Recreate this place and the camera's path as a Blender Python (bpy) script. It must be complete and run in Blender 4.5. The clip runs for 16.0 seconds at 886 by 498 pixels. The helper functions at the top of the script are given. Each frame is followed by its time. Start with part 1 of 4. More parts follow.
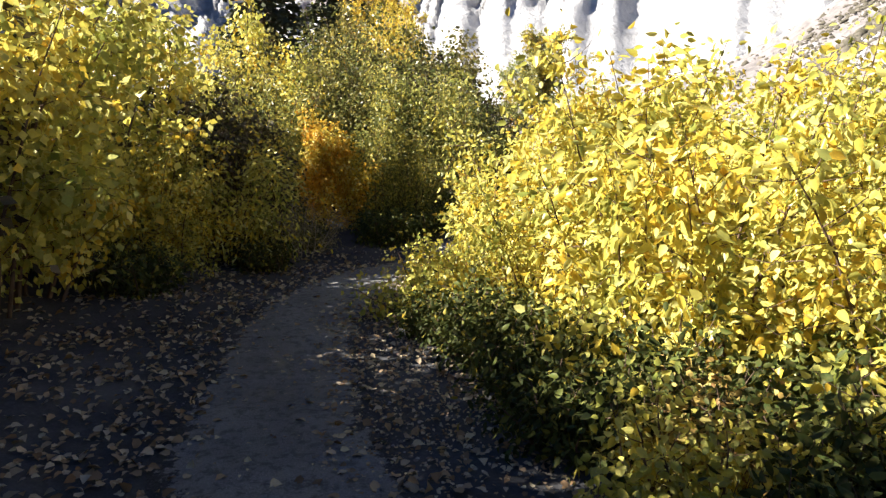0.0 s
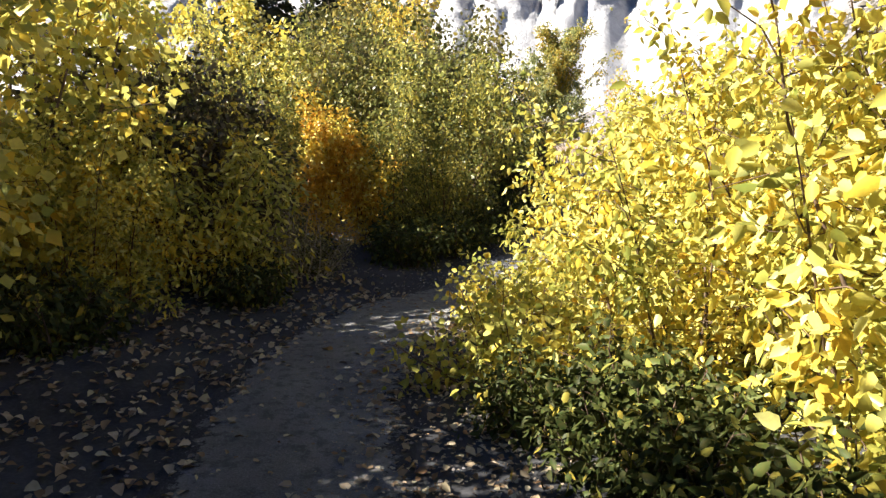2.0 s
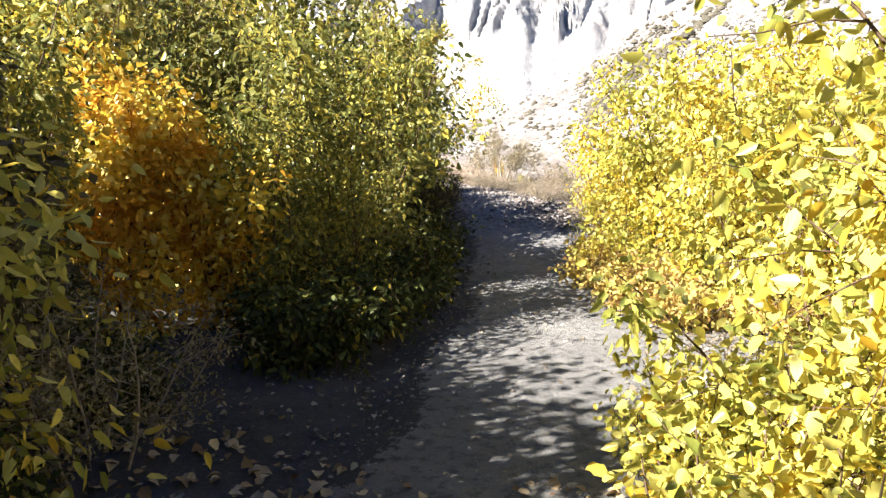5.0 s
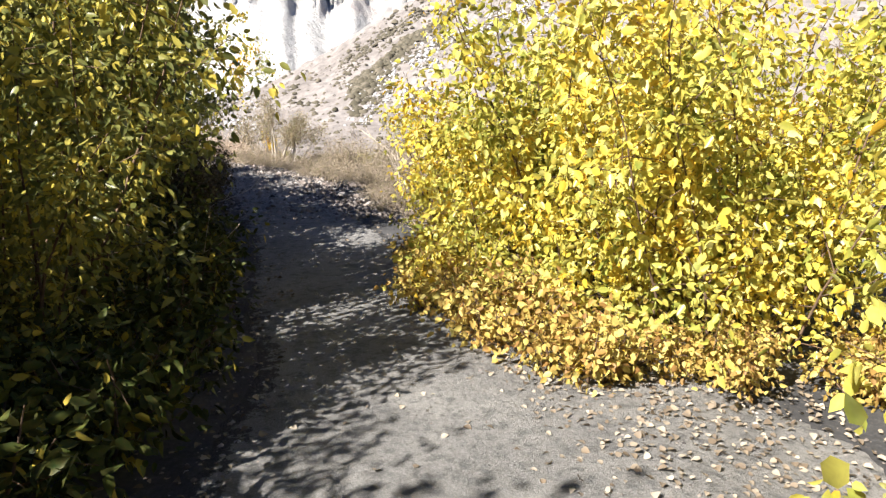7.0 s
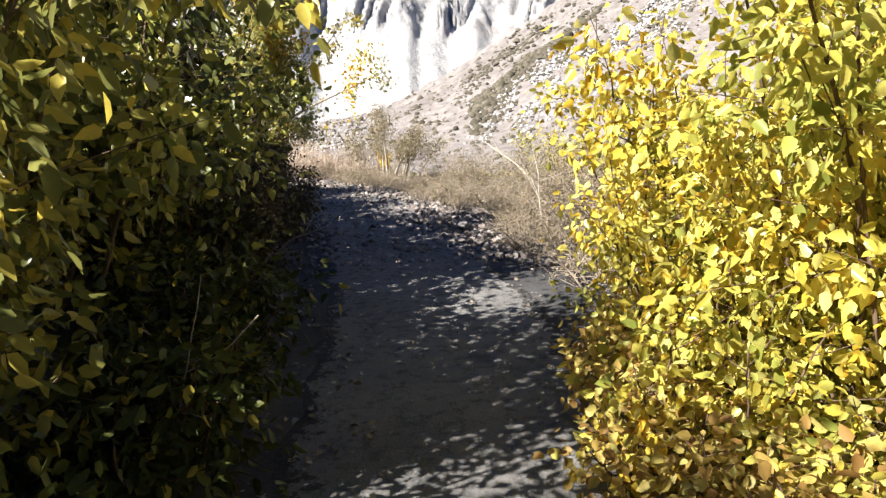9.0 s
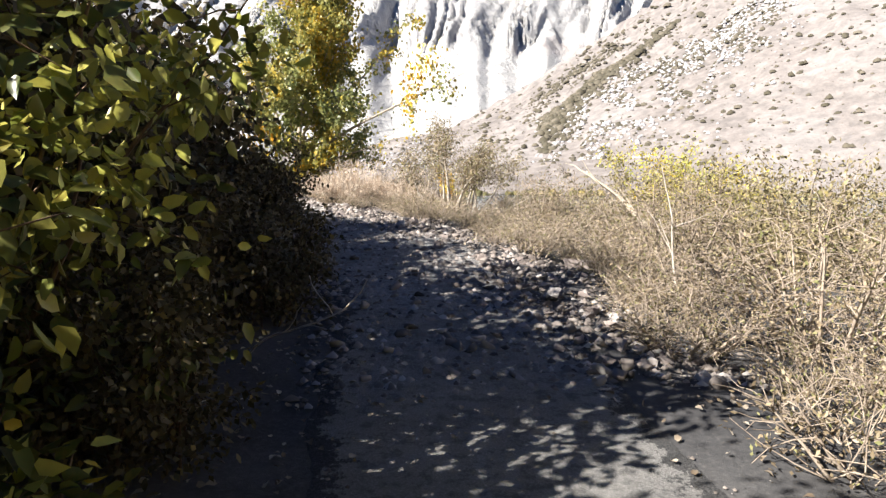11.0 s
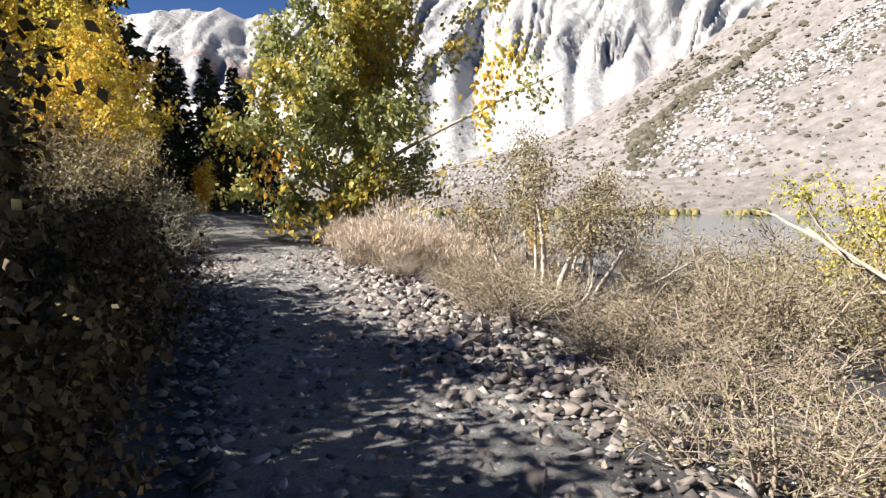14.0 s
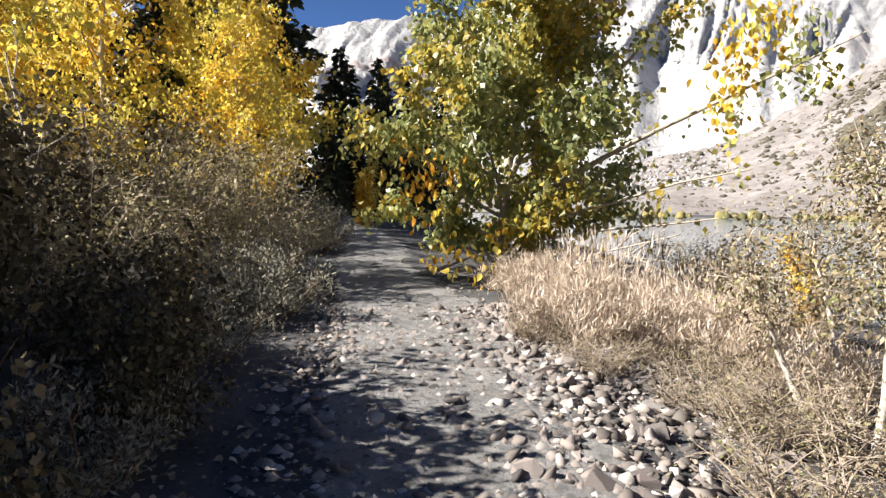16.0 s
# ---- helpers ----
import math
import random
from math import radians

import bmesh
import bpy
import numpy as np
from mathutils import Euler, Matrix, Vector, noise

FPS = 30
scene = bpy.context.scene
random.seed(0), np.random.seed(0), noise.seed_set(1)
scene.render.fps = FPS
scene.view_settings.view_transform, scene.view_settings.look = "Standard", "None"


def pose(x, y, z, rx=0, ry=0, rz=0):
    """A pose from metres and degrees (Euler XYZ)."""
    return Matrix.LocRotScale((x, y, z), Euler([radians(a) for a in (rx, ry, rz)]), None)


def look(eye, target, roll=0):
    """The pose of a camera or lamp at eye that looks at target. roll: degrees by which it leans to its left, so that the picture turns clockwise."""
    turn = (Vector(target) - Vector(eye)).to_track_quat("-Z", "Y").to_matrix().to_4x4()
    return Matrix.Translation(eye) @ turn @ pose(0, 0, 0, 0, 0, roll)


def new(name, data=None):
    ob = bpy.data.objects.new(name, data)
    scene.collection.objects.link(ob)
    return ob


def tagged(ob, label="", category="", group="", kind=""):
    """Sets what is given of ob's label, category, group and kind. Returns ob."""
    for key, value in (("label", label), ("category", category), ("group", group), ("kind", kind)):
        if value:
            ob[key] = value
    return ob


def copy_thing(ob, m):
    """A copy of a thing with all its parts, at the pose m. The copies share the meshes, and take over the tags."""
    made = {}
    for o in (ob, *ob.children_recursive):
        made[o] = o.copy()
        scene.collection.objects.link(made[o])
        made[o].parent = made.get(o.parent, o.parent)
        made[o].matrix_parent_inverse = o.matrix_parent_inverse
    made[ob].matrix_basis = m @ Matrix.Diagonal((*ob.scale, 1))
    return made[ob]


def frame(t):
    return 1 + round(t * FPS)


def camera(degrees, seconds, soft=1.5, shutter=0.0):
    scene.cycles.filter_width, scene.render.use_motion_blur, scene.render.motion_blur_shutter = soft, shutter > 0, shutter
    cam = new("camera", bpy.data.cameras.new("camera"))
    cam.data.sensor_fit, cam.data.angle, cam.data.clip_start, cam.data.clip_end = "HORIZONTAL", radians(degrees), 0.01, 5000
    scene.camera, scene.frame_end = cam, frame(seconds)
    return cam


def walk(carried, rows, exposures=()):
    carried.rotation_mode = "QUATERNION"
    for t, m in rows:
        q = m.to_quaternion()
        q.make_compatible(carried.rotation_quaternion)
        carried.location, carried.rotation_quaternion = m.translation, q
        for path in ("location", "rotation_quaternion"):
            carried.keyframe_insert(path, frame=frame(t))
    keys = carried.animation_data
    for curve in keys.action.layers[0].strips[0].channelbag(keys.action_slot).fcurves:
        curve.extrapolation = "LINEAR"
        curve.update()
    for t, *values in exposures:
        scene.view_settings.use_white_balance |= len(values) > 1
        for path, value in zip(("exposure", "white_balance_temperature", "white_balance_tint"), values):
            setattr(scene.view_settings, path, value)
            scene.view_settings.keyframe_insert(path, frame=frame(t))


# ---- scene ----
cam = camera(67.7, 16.0, soft=1.4)
PATH = [  # seconds, x, y, z, yaw, pitch, roll
    (0.0, 4.802, -7.225, 2.030, 26.00, -10.00, -0.00),
    (0.5, 4.341, -6.718, 1.945, 25.95, -9.60, -0.31),
    (1.0, 3.939, -6.247, 1.878, 25.80, -9.50, -0.03),
    (1.5, 3.504, -5.694, 1.781, 25.51, -9.30, -0.09),
    (2.0, 3.041, -5.142, 1.709, 25.29, -9.00, -0.02),
    (2.5, 2.556, -4.544, 1.645, 25.00, -8.40, -0.08),
    (3.0, 2.044, -3.988, 1.574, 23.35, -7.89, 0.04),
    (3.5, 1.531, -3.360, 1.517, 20.39, -7.45, 0.13),
    (4.0, 1.052, -2.746, 1.483, 15.36, -6.13, 0.47),
    (6.5, 0.000, 0.260, 1.450, -3.53, -9.08, 0.56),
    (7.0, -0.061, 0.916, 1.436, -10.26, -9.14, 0.21),
    (7.5, -0.060, 1.633, 1.412, -9.06, -9.25, 0.30),
    (8.0, -0.097, 2.336, 1.377, -4.12, -7.78, 0.47),
    (8.5, -0.008, 3.058, 1.376, -1.21, -7.26, 0.63),
    (9.0, -0.019, 3.830, 1.381, -0.08, -7.55, 0.50),
    (9.5, 0.007, 4.515, 1.387, 1.43, -7.73, 0.54),
    (10.0, -0.028, 5.268, 1.433, 3.37, -6.79, 0.43),
    (12.5, -0.357, 8.892, 1.688, 8.18, -5.76, 0.07),
    (13.0, -0.474, 9.750, 1.778, 9.91, -6.00, 0.03),
    (13.5, -0.675, 10.554, 1.860, 12.14, -4.91, -0.03),
    (14.0, -0.707, 11.409, 1.933, 12.92, -4.47, 0.18),
    (14.5, -0.959, 12.230, 2.013, 15.72, -3.94, -0.31),
    (15.0, -1.110, 12.876, 2.068, 20.22, -3.47, -0.05),
    (15.5, -1.363, 13.541, 2.139, 24.20, -3.99, -0.40),
    (16.0, -1.785, 14.181, 2.267, 27.92, -4.50, -0.40),
]
walk(cam, [(t, pose(x, y, z, 90 + pitch, roll, yaw)) for t, x, y, z, yaw, pitch, roll in PATH],
     exposures=[(t, e, 5350, 10) for t, e in ((0.0, 1.95), (2.5, 2.1), (4.0, 2.35), (6.5, 1.8), (8.0, 1.6), (10.0, 1.7), (12.5, 1.65), (14.5, 1.5), (16.0, 1.65))])

# ---- sky and sun ----
SUN_SIDE, SUN_UP = radians(125), radians(38)      # left of the way ahead, above the horizon
world = bpy.data.worlds.new("sky")
scene.world = world
world.use_nodes = True
sky = world.node_tree.nodes.new("ShaderNodeTexSky")
sky.sky_type, sky.sun_disc = "NISHITA", False
sky.sun_elevation, sky.sun_rotation = SUN_UP, 2 * math.pi - SUN_SIDE
sky.altitude, sky.air_density, sky.dust_density, sky.ozone_density = 2300, 0.42, 0.0, 2.0
world.node_tree.links.new(sky.outputs[0], world.node_tree.nodes["Background"].inputs[0])
world.node_tree.nodes["Background"].inputs[1].default_value = 0.05
sun = new("sun", bpy.data.lights.new("sun", "SUN"))
sun.data.energy, sun.data.angle, sun.data.color = 5.0, radians(0.5), (1.0, 0.83, 0.61)
toward = Vector((-math.sin(SUN_SIDE) * math.cos(SUN_UP), math.cos(SUN_SIDE) * math.cos(SUN_UP), math.sin(SUN_UP)))
sun.matrix_world = look(toward * 50, (0, 0, 0))


# ---- materials ----
class Mat:
    """A node material under construction."""

    def __init__(self, name, rough=0.8, metal=0.0, gloss=0.5):
        self.m = bpy.data.materials.new(name)
        self.m.use_nodes = True
        self.t = self.m.node_tree
        self.b = self.t.nodes["Principled BSDF"]
        self.b.inputs["Roughness"].default_value = rough
        self.b.inputs["Metallic"].default_value = metal
        self.b.inputs["Specular IOR Level"].default_value = gloss

    def node(self, kind, **values):
        n = self.t.nodes.new(kind)
        for k, v in values.items():
            n.inputs[k.replace("_", " ")].default_value = v
        return n

    def link(self, a, b):
        self.t.links.new(a, b)

    def coords(self, scale=1.0, which="Object"):
        c = self.t.nodes.new("ShaderNodeTexCoord")
        mp = self.t.nodes.new("ShaderNodeMapping")
        mp.inputs["Scale"].default_value = (scale, scale, scale) if isinstance(scale, (int, float)) else scale
        self.link(c.outputs[which], mp.inputs["Vector"])
        return mp.outputs[0]

    def noise(self, scale, detail=4.0, rough=0.6, vec=None):
        n = self.node("ShaderNodeTexNoise", Scale=scale, Detail=detail, Roughness=rough)
        self.link(vec if vec else self.coords(), n.inputs["Vector"])
        return n.outputs["Fac"]

    def ramp(self, fac, stops, ease="LINEAR"):
        r = self.t.nodes.new("ShaderNodeValToRGB")
        r.color_ramp.interpolation = ease
        e = r.color_ramp.elements
        while len(e) < len(stops):
            e.new(0.5)
        for el, (p, c) in zip(e, stops):
            el.position, el.color = p, (*c, 1)
        self.link(fac, r.inputs[0])
        return r.outputs[0]

    def mix(self, fac, a, b, kind="MIX"):
        n = self.t.nodes.new("ShaderNodeMixRGB")
        n.blend_type = kind
        for s, v in ((n.inputs[0], fac), (n.inputs[1], a), (n.inputs[2], b)):
            if isinstance(v, (int, float)):
                s.default_value = v
            elif isinstance(v, tuple):
                s.default_value = (*v, 1)
            else:
                self.link(v, s)
        return n.outputs[0]

    def bump(self, fac, strength=0.4, dist=0.02):
        n = self.node("ShaderNodeBump", Strength=strength, Distance=dist)
        self.link(fac, n.inputs["Height"])
        self.link(n.outputs[0], self.b.inputs["Normal"])

    def colour(self, out):
        self.link(out, self.b.inputs["Base Color"])
        return self.m


def leaf_material(name, stops, through_light=0.4, rough=0.33, patch=None, patch_scale=1.6, gloss=0.3):
    """Leaves that differ one from the next, gather in patches of another colour and let light through."""
    k = Mat(name, rough, gloss=gloss)
    g = k.t.nodes.new("ShaderNodeNewGeometry")
    c = k.ramp(g.outputs["Random Per Island"], stops)
    if patch:
        blot = k.ramp(k.noise(patch_scale, 2.0), [(0.42, (0, 0, 0)), (0.58, (1, 1, 1))])
        c = k.mix(blot, c, k.ramp(g.outputs["Random Per Island"], patch))
    c = k.mix(k.ramp(k.noise(40.0, 2.0), [(0.3, (0.25, 0.25, 0.25)), (0.7, (0, 0, 0))]), c, (0.22, 0.13, 0.04))
    k.colour(c)
    tr = k.t.nodes.new("ShaderNodeBsdfTranslucent")
    k.link(c, tr.inputs["Color"])
    mx = k.t.nodes.new("ShaderNodeMixShader")
    mx.inputs[0].default_value = through_light
    k.link(k.b.outputs[0], mx.inputs[1])
    k.link(tr.outputs[0], mx.inputs[2])
    k.link(mx.outputs[0], k.t.nodes["Material Output"].inputs["Surface"])
    return k.m


GOLD = [(0.0, (0.72, 0.46, 0.03)), (0.3, (0.82, 0.64, 0.06)), (0.7, (0.88, 0.79, 0.15)), (1.0, (0.86, 0.83, 0.32))]
LIME = [(0.0, (0.24, 0.29, 0.05)), (0.4, (0.48, 0.49, 0.09)), (0.8, (0.70, 0.64, 0.13)), (1.0, (0.34, 0.38, 0.10))]
GREEN = [(0.0, (0.045, 0.075, 0.02)), (0.5, (0.10, 0.13, 0.035)), (0.85, (0.17, 0.19, 0.05)), (1.0, (0.36, 0.30, 0.05))]
AMBER = [(0.0, (0.58, 0.29, 0.02)), (0.5, (0.76, 0.44, 0.03)), (1.0, (0.82, 0.58, 0.07))]
M_GOLD = leaf_material("gold_leaf", GOLD, patch=LIME)
M_LIME = leaf_material("lime_leaf", LIME, patch=GOLD)
M_ASPEN = leaf_material("aspen_leaf", [(0.0, (0.70, 0.40, 0.03)), (0.4, (0.80, 0.56, 0.04)), (0.8, (0.84, 0.68, 0.08)), (1.0, (0.66, 0.62, 0.14))], 0.5, patch=[(0.0, (0.48, 0.46, 0.08)), (1.0, (0.74, 0.62, 0.10))], patch_scale=0.5)
M_AMBER = leaf_material("amber_leaf", AMBER, patch=GOLD)
M_GREEN = leaf_material("green_leaf", GREEN, 0.28, patch=LIME, patch_scale=0.9)
M_OLIVE = leaf_material("olive_leaf", [(0, (0.10, 0.11, 0.035)), (0.5, (0.20, 0.19, 0.05)), (1, (0.40, 0.33, 0.07))], 0.3, patch=GREEN, patch_scale=1.1)
M_MIXED = leaf_material("mixed_willow_leaf", [(0, (0.11, 0.14, 0.04)), (0.5, (0.29, 0.31, 0.08)), (0.75, (0.58, 0.52, 0.10)), (1, (0.80, 0.65, 0.09))], 0.45, patch=[(0, (0.09, 0.12, 0.03)), (0.6, (0.21, 0.23, 0.06)), (1, (0.48, 0.42, 0.08))], patch_scale=0.8)
# Green darker than green_leaf: shade under the bushes is put into the colour.
M_SHADED_GREEN = leaf_material("shade_darkened_green_leaf", [(0, (0.02, 0.038, 0.010)), (0.6, (0.048, 0.075, 0.018)), (0.9, (0.11, 0.14, 0.03)), (1, (0.50, 0.40, 0.05))], 0.15, 0.5, gloss=0.12)
M_SAGE = leaf_material("sage_leaf", [(0, (0.16, 0.17, 0.13)), (0.6, (0.26, 0.27, 0.22)), (1, (0.34, 0.33, 0.26))], 0.15, 0.8)
M_DRY = leaf_material("dry_leaf", [(0, (0.11, 0.09, 0.06)), (0.45, (0.28, 0.23, 0.15)), (0.75, (0.46, 0.39, 0.27)), (0.85, (0.27, 0.27, 0.12)), (1, (0.16, 0.18, 0.07))], 0.2, 0.8)
# Leaf colour lowered to stand in for shade inside the thicket.
M_SHADED = leaf_material("shade_darkened_leaf", [(0, (0.034, 0.038, 0.022)), (0.5, (0.075, 0.074, 0.048)), (0.9, (0.15, 0.135, 0.09)), (1, (0.28, 0.22, 0.09))], 0.1, 0.6, gloss=0.1)
M_STRAW = leaf_material("straw_grass", [(0, (0.42, 0.34, 0.26)), (0.5, (0.64, 0.54, 0.44)), (1, (0.80, 0.72, 0.62))], 0.25, 0.7)
M_HAZEL = leaf_material("hazel_leaf", [(0, (0.13, 0.115, 0.06)), (0.5, (0.27, 0.24, 0.13)), (0.85, (0.40, 0.35, 0.21)), (1, (0.42, 0.39, 0.16))], 0.25, 0.7)
M_POPLAR = leaf_material("poplar_leaf", [(0, (0.15, 0.20, 0.08)), (0.5, (0.34, 0.39, 0.15)), (0.9, (0.52, 0.54, 0.22)), (1, (0.66, 0.54, 0.08))], 0.48, 0.35, patch=[(0, (0.22, 0.24, 0.06)), (0.5, (0.42, 0.38, 0.07)), (1, (0.70, 0.48, 0.04))], patch_scale=0.7, gloss=0.6)
M_FADED = leaf_material("faded_leaf", [(0, (0.24, 0.13, 0.04)), (0.4, (0.50, 0.36, 0.09)), (0.75, (0.70, 0.57, 0.15)), (1, (0.46, 0.43, 0.13))], 0.3, 0.5)
M_LITTER = leaf_material("leaf_litter", [(0, (0.22, 0.13, 0.06)), (0.4, (0.40, 0.30, 0.18)), (0.8, (0.56, 0.47, 0.33)), (1, (0.64, 0.56, 0.34))], 0.1, 0.7)
M_BROWN = leaf_material("brown_litter", [(0, (0.11, 0.09, 0.07)), (0.5, (0.26, 0.22, 0.17)), (1, (0.50, 0.45, 0.37))], 0.05, 0.8)
M_NEEDLE = leaf_material("fir_needles", [(0, (0.02, 0.035, 0.02)), (1, (0.05, 0.075, 0.04))], 0.05, 0.7)


def bark_material(name, dark, light):
    k = Mat(name, 0.85, gloss=0.2)
    n = k.noise(9.0, 6.0, 0.7, k.coords((4, 4, 1)))
    k.bump(n, 0.5, 0.01)
    return k.colour(k.ramp(n, [(0.3, dark), (0.7, light)]))


M_BARK = bark_material("grey_bark", (0.10, 0.075, 0.05), (0.30, 0.25, 0.19))
M_TWIG = bark_material("brown_twig", (0.07, 0.045, 0.03), (0.20, 0.14, 0.09))
M_DRYTWIG = bark_material("dry_grey_twig", (0.20, 0.155, 0.12), (0.50, 0.43, 0.35))
M_LIMB = bark_material("pale_grey_limb", (0.26, 0.22, 0.17), (0.50, 0.45, 0.37))
M_PALE = bark_material("bleached_wood", (0.38, 0.33, 0.28), (0.66, 0.61, 0.54))


def earth_material(name, low, mid, high, grain=60.0):
    k = Mat(name, 0.95, gloss=0.1)
    big, fine = k.noise(0.9, 5.0), k.noise(grain, 6.0, 0.75)
    c = k.mix(0.5, k.ramp(big, [(0.3, low), (0.5, mid), (0.7, high)]), k.ramp(fine, [(0.3, low), (0.55, mid), (0.75, high)]))
    k.bump(fine, 0.6, 0.015)
    return k.colour(c)


k = Mat("packed_grey_dirt", 0.95, gloss=0.1)
big, fine, mid_n = k.noise(1.3, 5.0), k.noise(90.0, 6.0, 0.8), k.noise(11.0, 6.0, 0.75)
dirt = k.mix(0.5, k.ramp(big, [(0.3, (0.16, 0.157, 0.155)), (0.5, (0.27, 0.263, 0.255)), (0.7, (0.40, 0.388, 0.37))]), k.ramp(fine, [(0.3, (0.08, 0.08, 0.083)), (0.52, (0.27, 0.264, 0.257)), (0.7, (0.54, 0.52, 0.50))]))
dirt = k.mix(k.ramp(mid_n, [(0.50, (0, 0, 0)), (0.60, (0.7, 0.7, 0.7))]), dirt, (0.12, 0.12, 0.122))
rim = k.t.nodes.new("ShaderNodeAttribute")
rim.attribute_name = "rim"
add = k.t.nodes.new("ShaderNodeMath")
add.operation = "ADD"
k.link(rim.outputs["Fac"], add.inputs[0])
k.link(mid_n, add.inputs[1])
dirt = k.mix(k.ramp(add.outputs[0], [(0.95, (0, 0, 0)), (1.30, (1, 1, 1))]), dirt, k.ramp(fine, [(0.3, (0.04, 0.04, 0.043)), (0.55, (0.10, 0.099, 0.10)), (0.75, (0.22, 0.212, 0.205))]))
k.bump(k.mix(0.6, fine, mid_n), 1.0, 0.04)
M_PATH = k.colour(dirt)
M_SOIL = earth_material("dark_soil", (0.035, 0.035, 0.038), (0.085, 0.084, 0.086), (0.19, 0.182, 0.176), 35.0)
k = Mat("grey_rock", 0.9, gloss=0.2)
oi = k.t.nodes.new("ShaderNodeObjectInfo")
rk = k.noise(14.0, 6.0, 0.7)
k.bump(rk, 0.5, 0.01)
M_ROCK = k.colour(k.mix(0.6, k.ramp(rk, [(0.3, (0.12, 0.105, 0.10)), (0.7, (0.34, 0.31, 0.29))]), k.ramp(oi.outputs["Random"], [(0.0, (0.07, 0.062, 0.06)), (0.35, (0.22, 0.175, 0.155)), (0.7, (0.32, 0.27, 0.245)), (1.0, (0.40, 0.38, 0.37))])))
k = Mat("gravel_stone", 0.9, gloss=0.2)
gi = k.t.nodes.new("ShaderNodeNewGeometry")
M_PEBBLE = k.colour(k.ramp(gi.outputs["Random Per Island"], [(0.0, (0.06, 0.055, 0.055)), (0.35, (0.16, 0.14, 0.125)), (0.7, (0.27, 0.235, 0.21)), (1.0, (0.42, 0.395, 0.375))]))
k = Mat("lake_water", 0.12)
k.bump(k.noise(0.8, 4.0, 0.6, k.coords((1, 2.5, 1))), 0.25, 0.1)
M_WATER = k.colour(k.ramp(k.noise(0.01), [(0.3, (0.10, 0.13, 0.16)), (0.7, (0.16, 0.19, 0.22))]))


# ---- meshes ----
def mesh_of(name, verts, faces, material, smooth=False):
    me = bpy.data.meshes.new(name)
    me.from_pydata(verts, [], faces)
    me.materials.append(material)
    if smooth:
        me.shade_smooth()
    return me


def part_mesh(name, me, parent, label=""):
    ob = new(name, me)
    ob.parent = parent
    return tagged(ob, label) if label else ob


# ---- ground ----
LINE = [(8.2, -11.2, 0.95), (4.81, -7.24, 0.55), (3.05, -5.15, 0.25), (1.05, -2.75, 0.03), (0.1, -0.9, 0.0), (-0.1, 0.5, 0.0), (0.05, 2.3, -0.05),
        (0.2, 5.3, 0.0), (0.15, 7.6, 0.12), (-0.2, 9.6, 0.28), (-0.75, 11.4, 0.48), (-1.8, 14.2, 0.8), (-4.6, 18.9, 1.05), (-7.7, 22.8, 1.2), (-11.6, 28.0, 1.4), (-40.0, 60.0, 2.0)]
HALF = 0.85                                        # half the footpath's width
LAKE = -7.0


def dense(line, step=0.1):
    """The footpath's middle line, smoothed, at even steps."""
    p = np.array(line)
    out = []
    for i in range(len(p) - 1):
        a, b, c, e = p[max(i - 1, 0)], p[i], p[i + 1], p[min(i + 2, len(p) - 1)]
        n = max(2, int(np.linalg.norm(c - b) / step))
        for s in np.arange(n) / n:
            out.append(0.5 * (2 * b + (c - a) * s + (2 * a - 5 * b + 4 * c - e) * s * s + (3 * b - a - 3 * c + e) * s ** 3))
    return np.array(out)


MID = dense(LINE)
_d = np.gradient(MID[:, :2], axis=0)
_d /= np.linalg.norm(_d, axis=1)[:, None]
RIGHT = np.stack([_d[:, 1], -_d[:, 0]], axis=1)    # to the right of the way


def along(x, y):
    """Signed distance right of the path's middle line, and the line's height there."""
    x, y = np.atleast_1d(x).astype(float), np.atleast_1d(y).astype(float)
    side, z = np.empty_like(x), np.empty_like(x)
    sub, r = MID[::3], RIGHT[::3]
    for i in range(0, len(x), 4000):
        dx = x[i:i + 4000, None] - sub[None, :, 0]
        dy = y[i:i + 4000, None] - sub[None, :, 1]
        d2 = dx * dx + dy * dy
        j = d2.argmin(1)
        n = np.arange(len(j))
        s = dx[n, j] * r[j, 0] + dy[n, j] * r[j, 1]
        side[i:i + 4000] = np.sign(s) * np.sqrt(d2[n, j])
        w = 1 / (d2 + 0.02) ** 2
        z[i:i + 4000] = (w * sub[None, :, 2]).sum(1) / w.sum(1)
    return side, z


def wave(x, y, f, ph=0.0):
    return np.sin(x * f + ph) * np.cos(y * f * 1.13 - ph) + 0.5 * np.sin(x * f * 2.3 - y * f * 1.7 + ph * 2)


def ground_at(x, y):
    s, z = along(x, y)
    a = np.abs(s)
    h = z.copy()
    left = np.clip(-s - 1.0, 0, None)
    h += 0.12 * left - 0.08 * np.clip(left - 25, 0, None)
    right = np.clip(s - 1.1, 0, None)
    h -= 0.11 * np.clip(right, 0, 5) + 0.34 * np.clip(right - 5, 0, 30)
    edge = np.clip((a - 0.7) / 0.8, 0, 1)
    h += edge * 0.05 * wave(x, y, 1.7) + np.clip(a - 3, 0, 5) * 0.04 * wave(x, y, 0.45, 1.0)
    far = np.hypot(x, y) > 345
    return np.where(far & (h < LAKE + 0.5), LAKE + 0.5, np.maximum(h, LAKE - 3))


def ground_z(x, y):
    return float(ground_at(x, y)[0])


def axis(inner, step, outer, n):
    core = np.arange(inner[0], inner[1] + step / 2, step)
    g = np.geomspace(1, outer, n)[1:]
    return np.concatenate([core[0] - g[::-1], core, core[-1] + g])


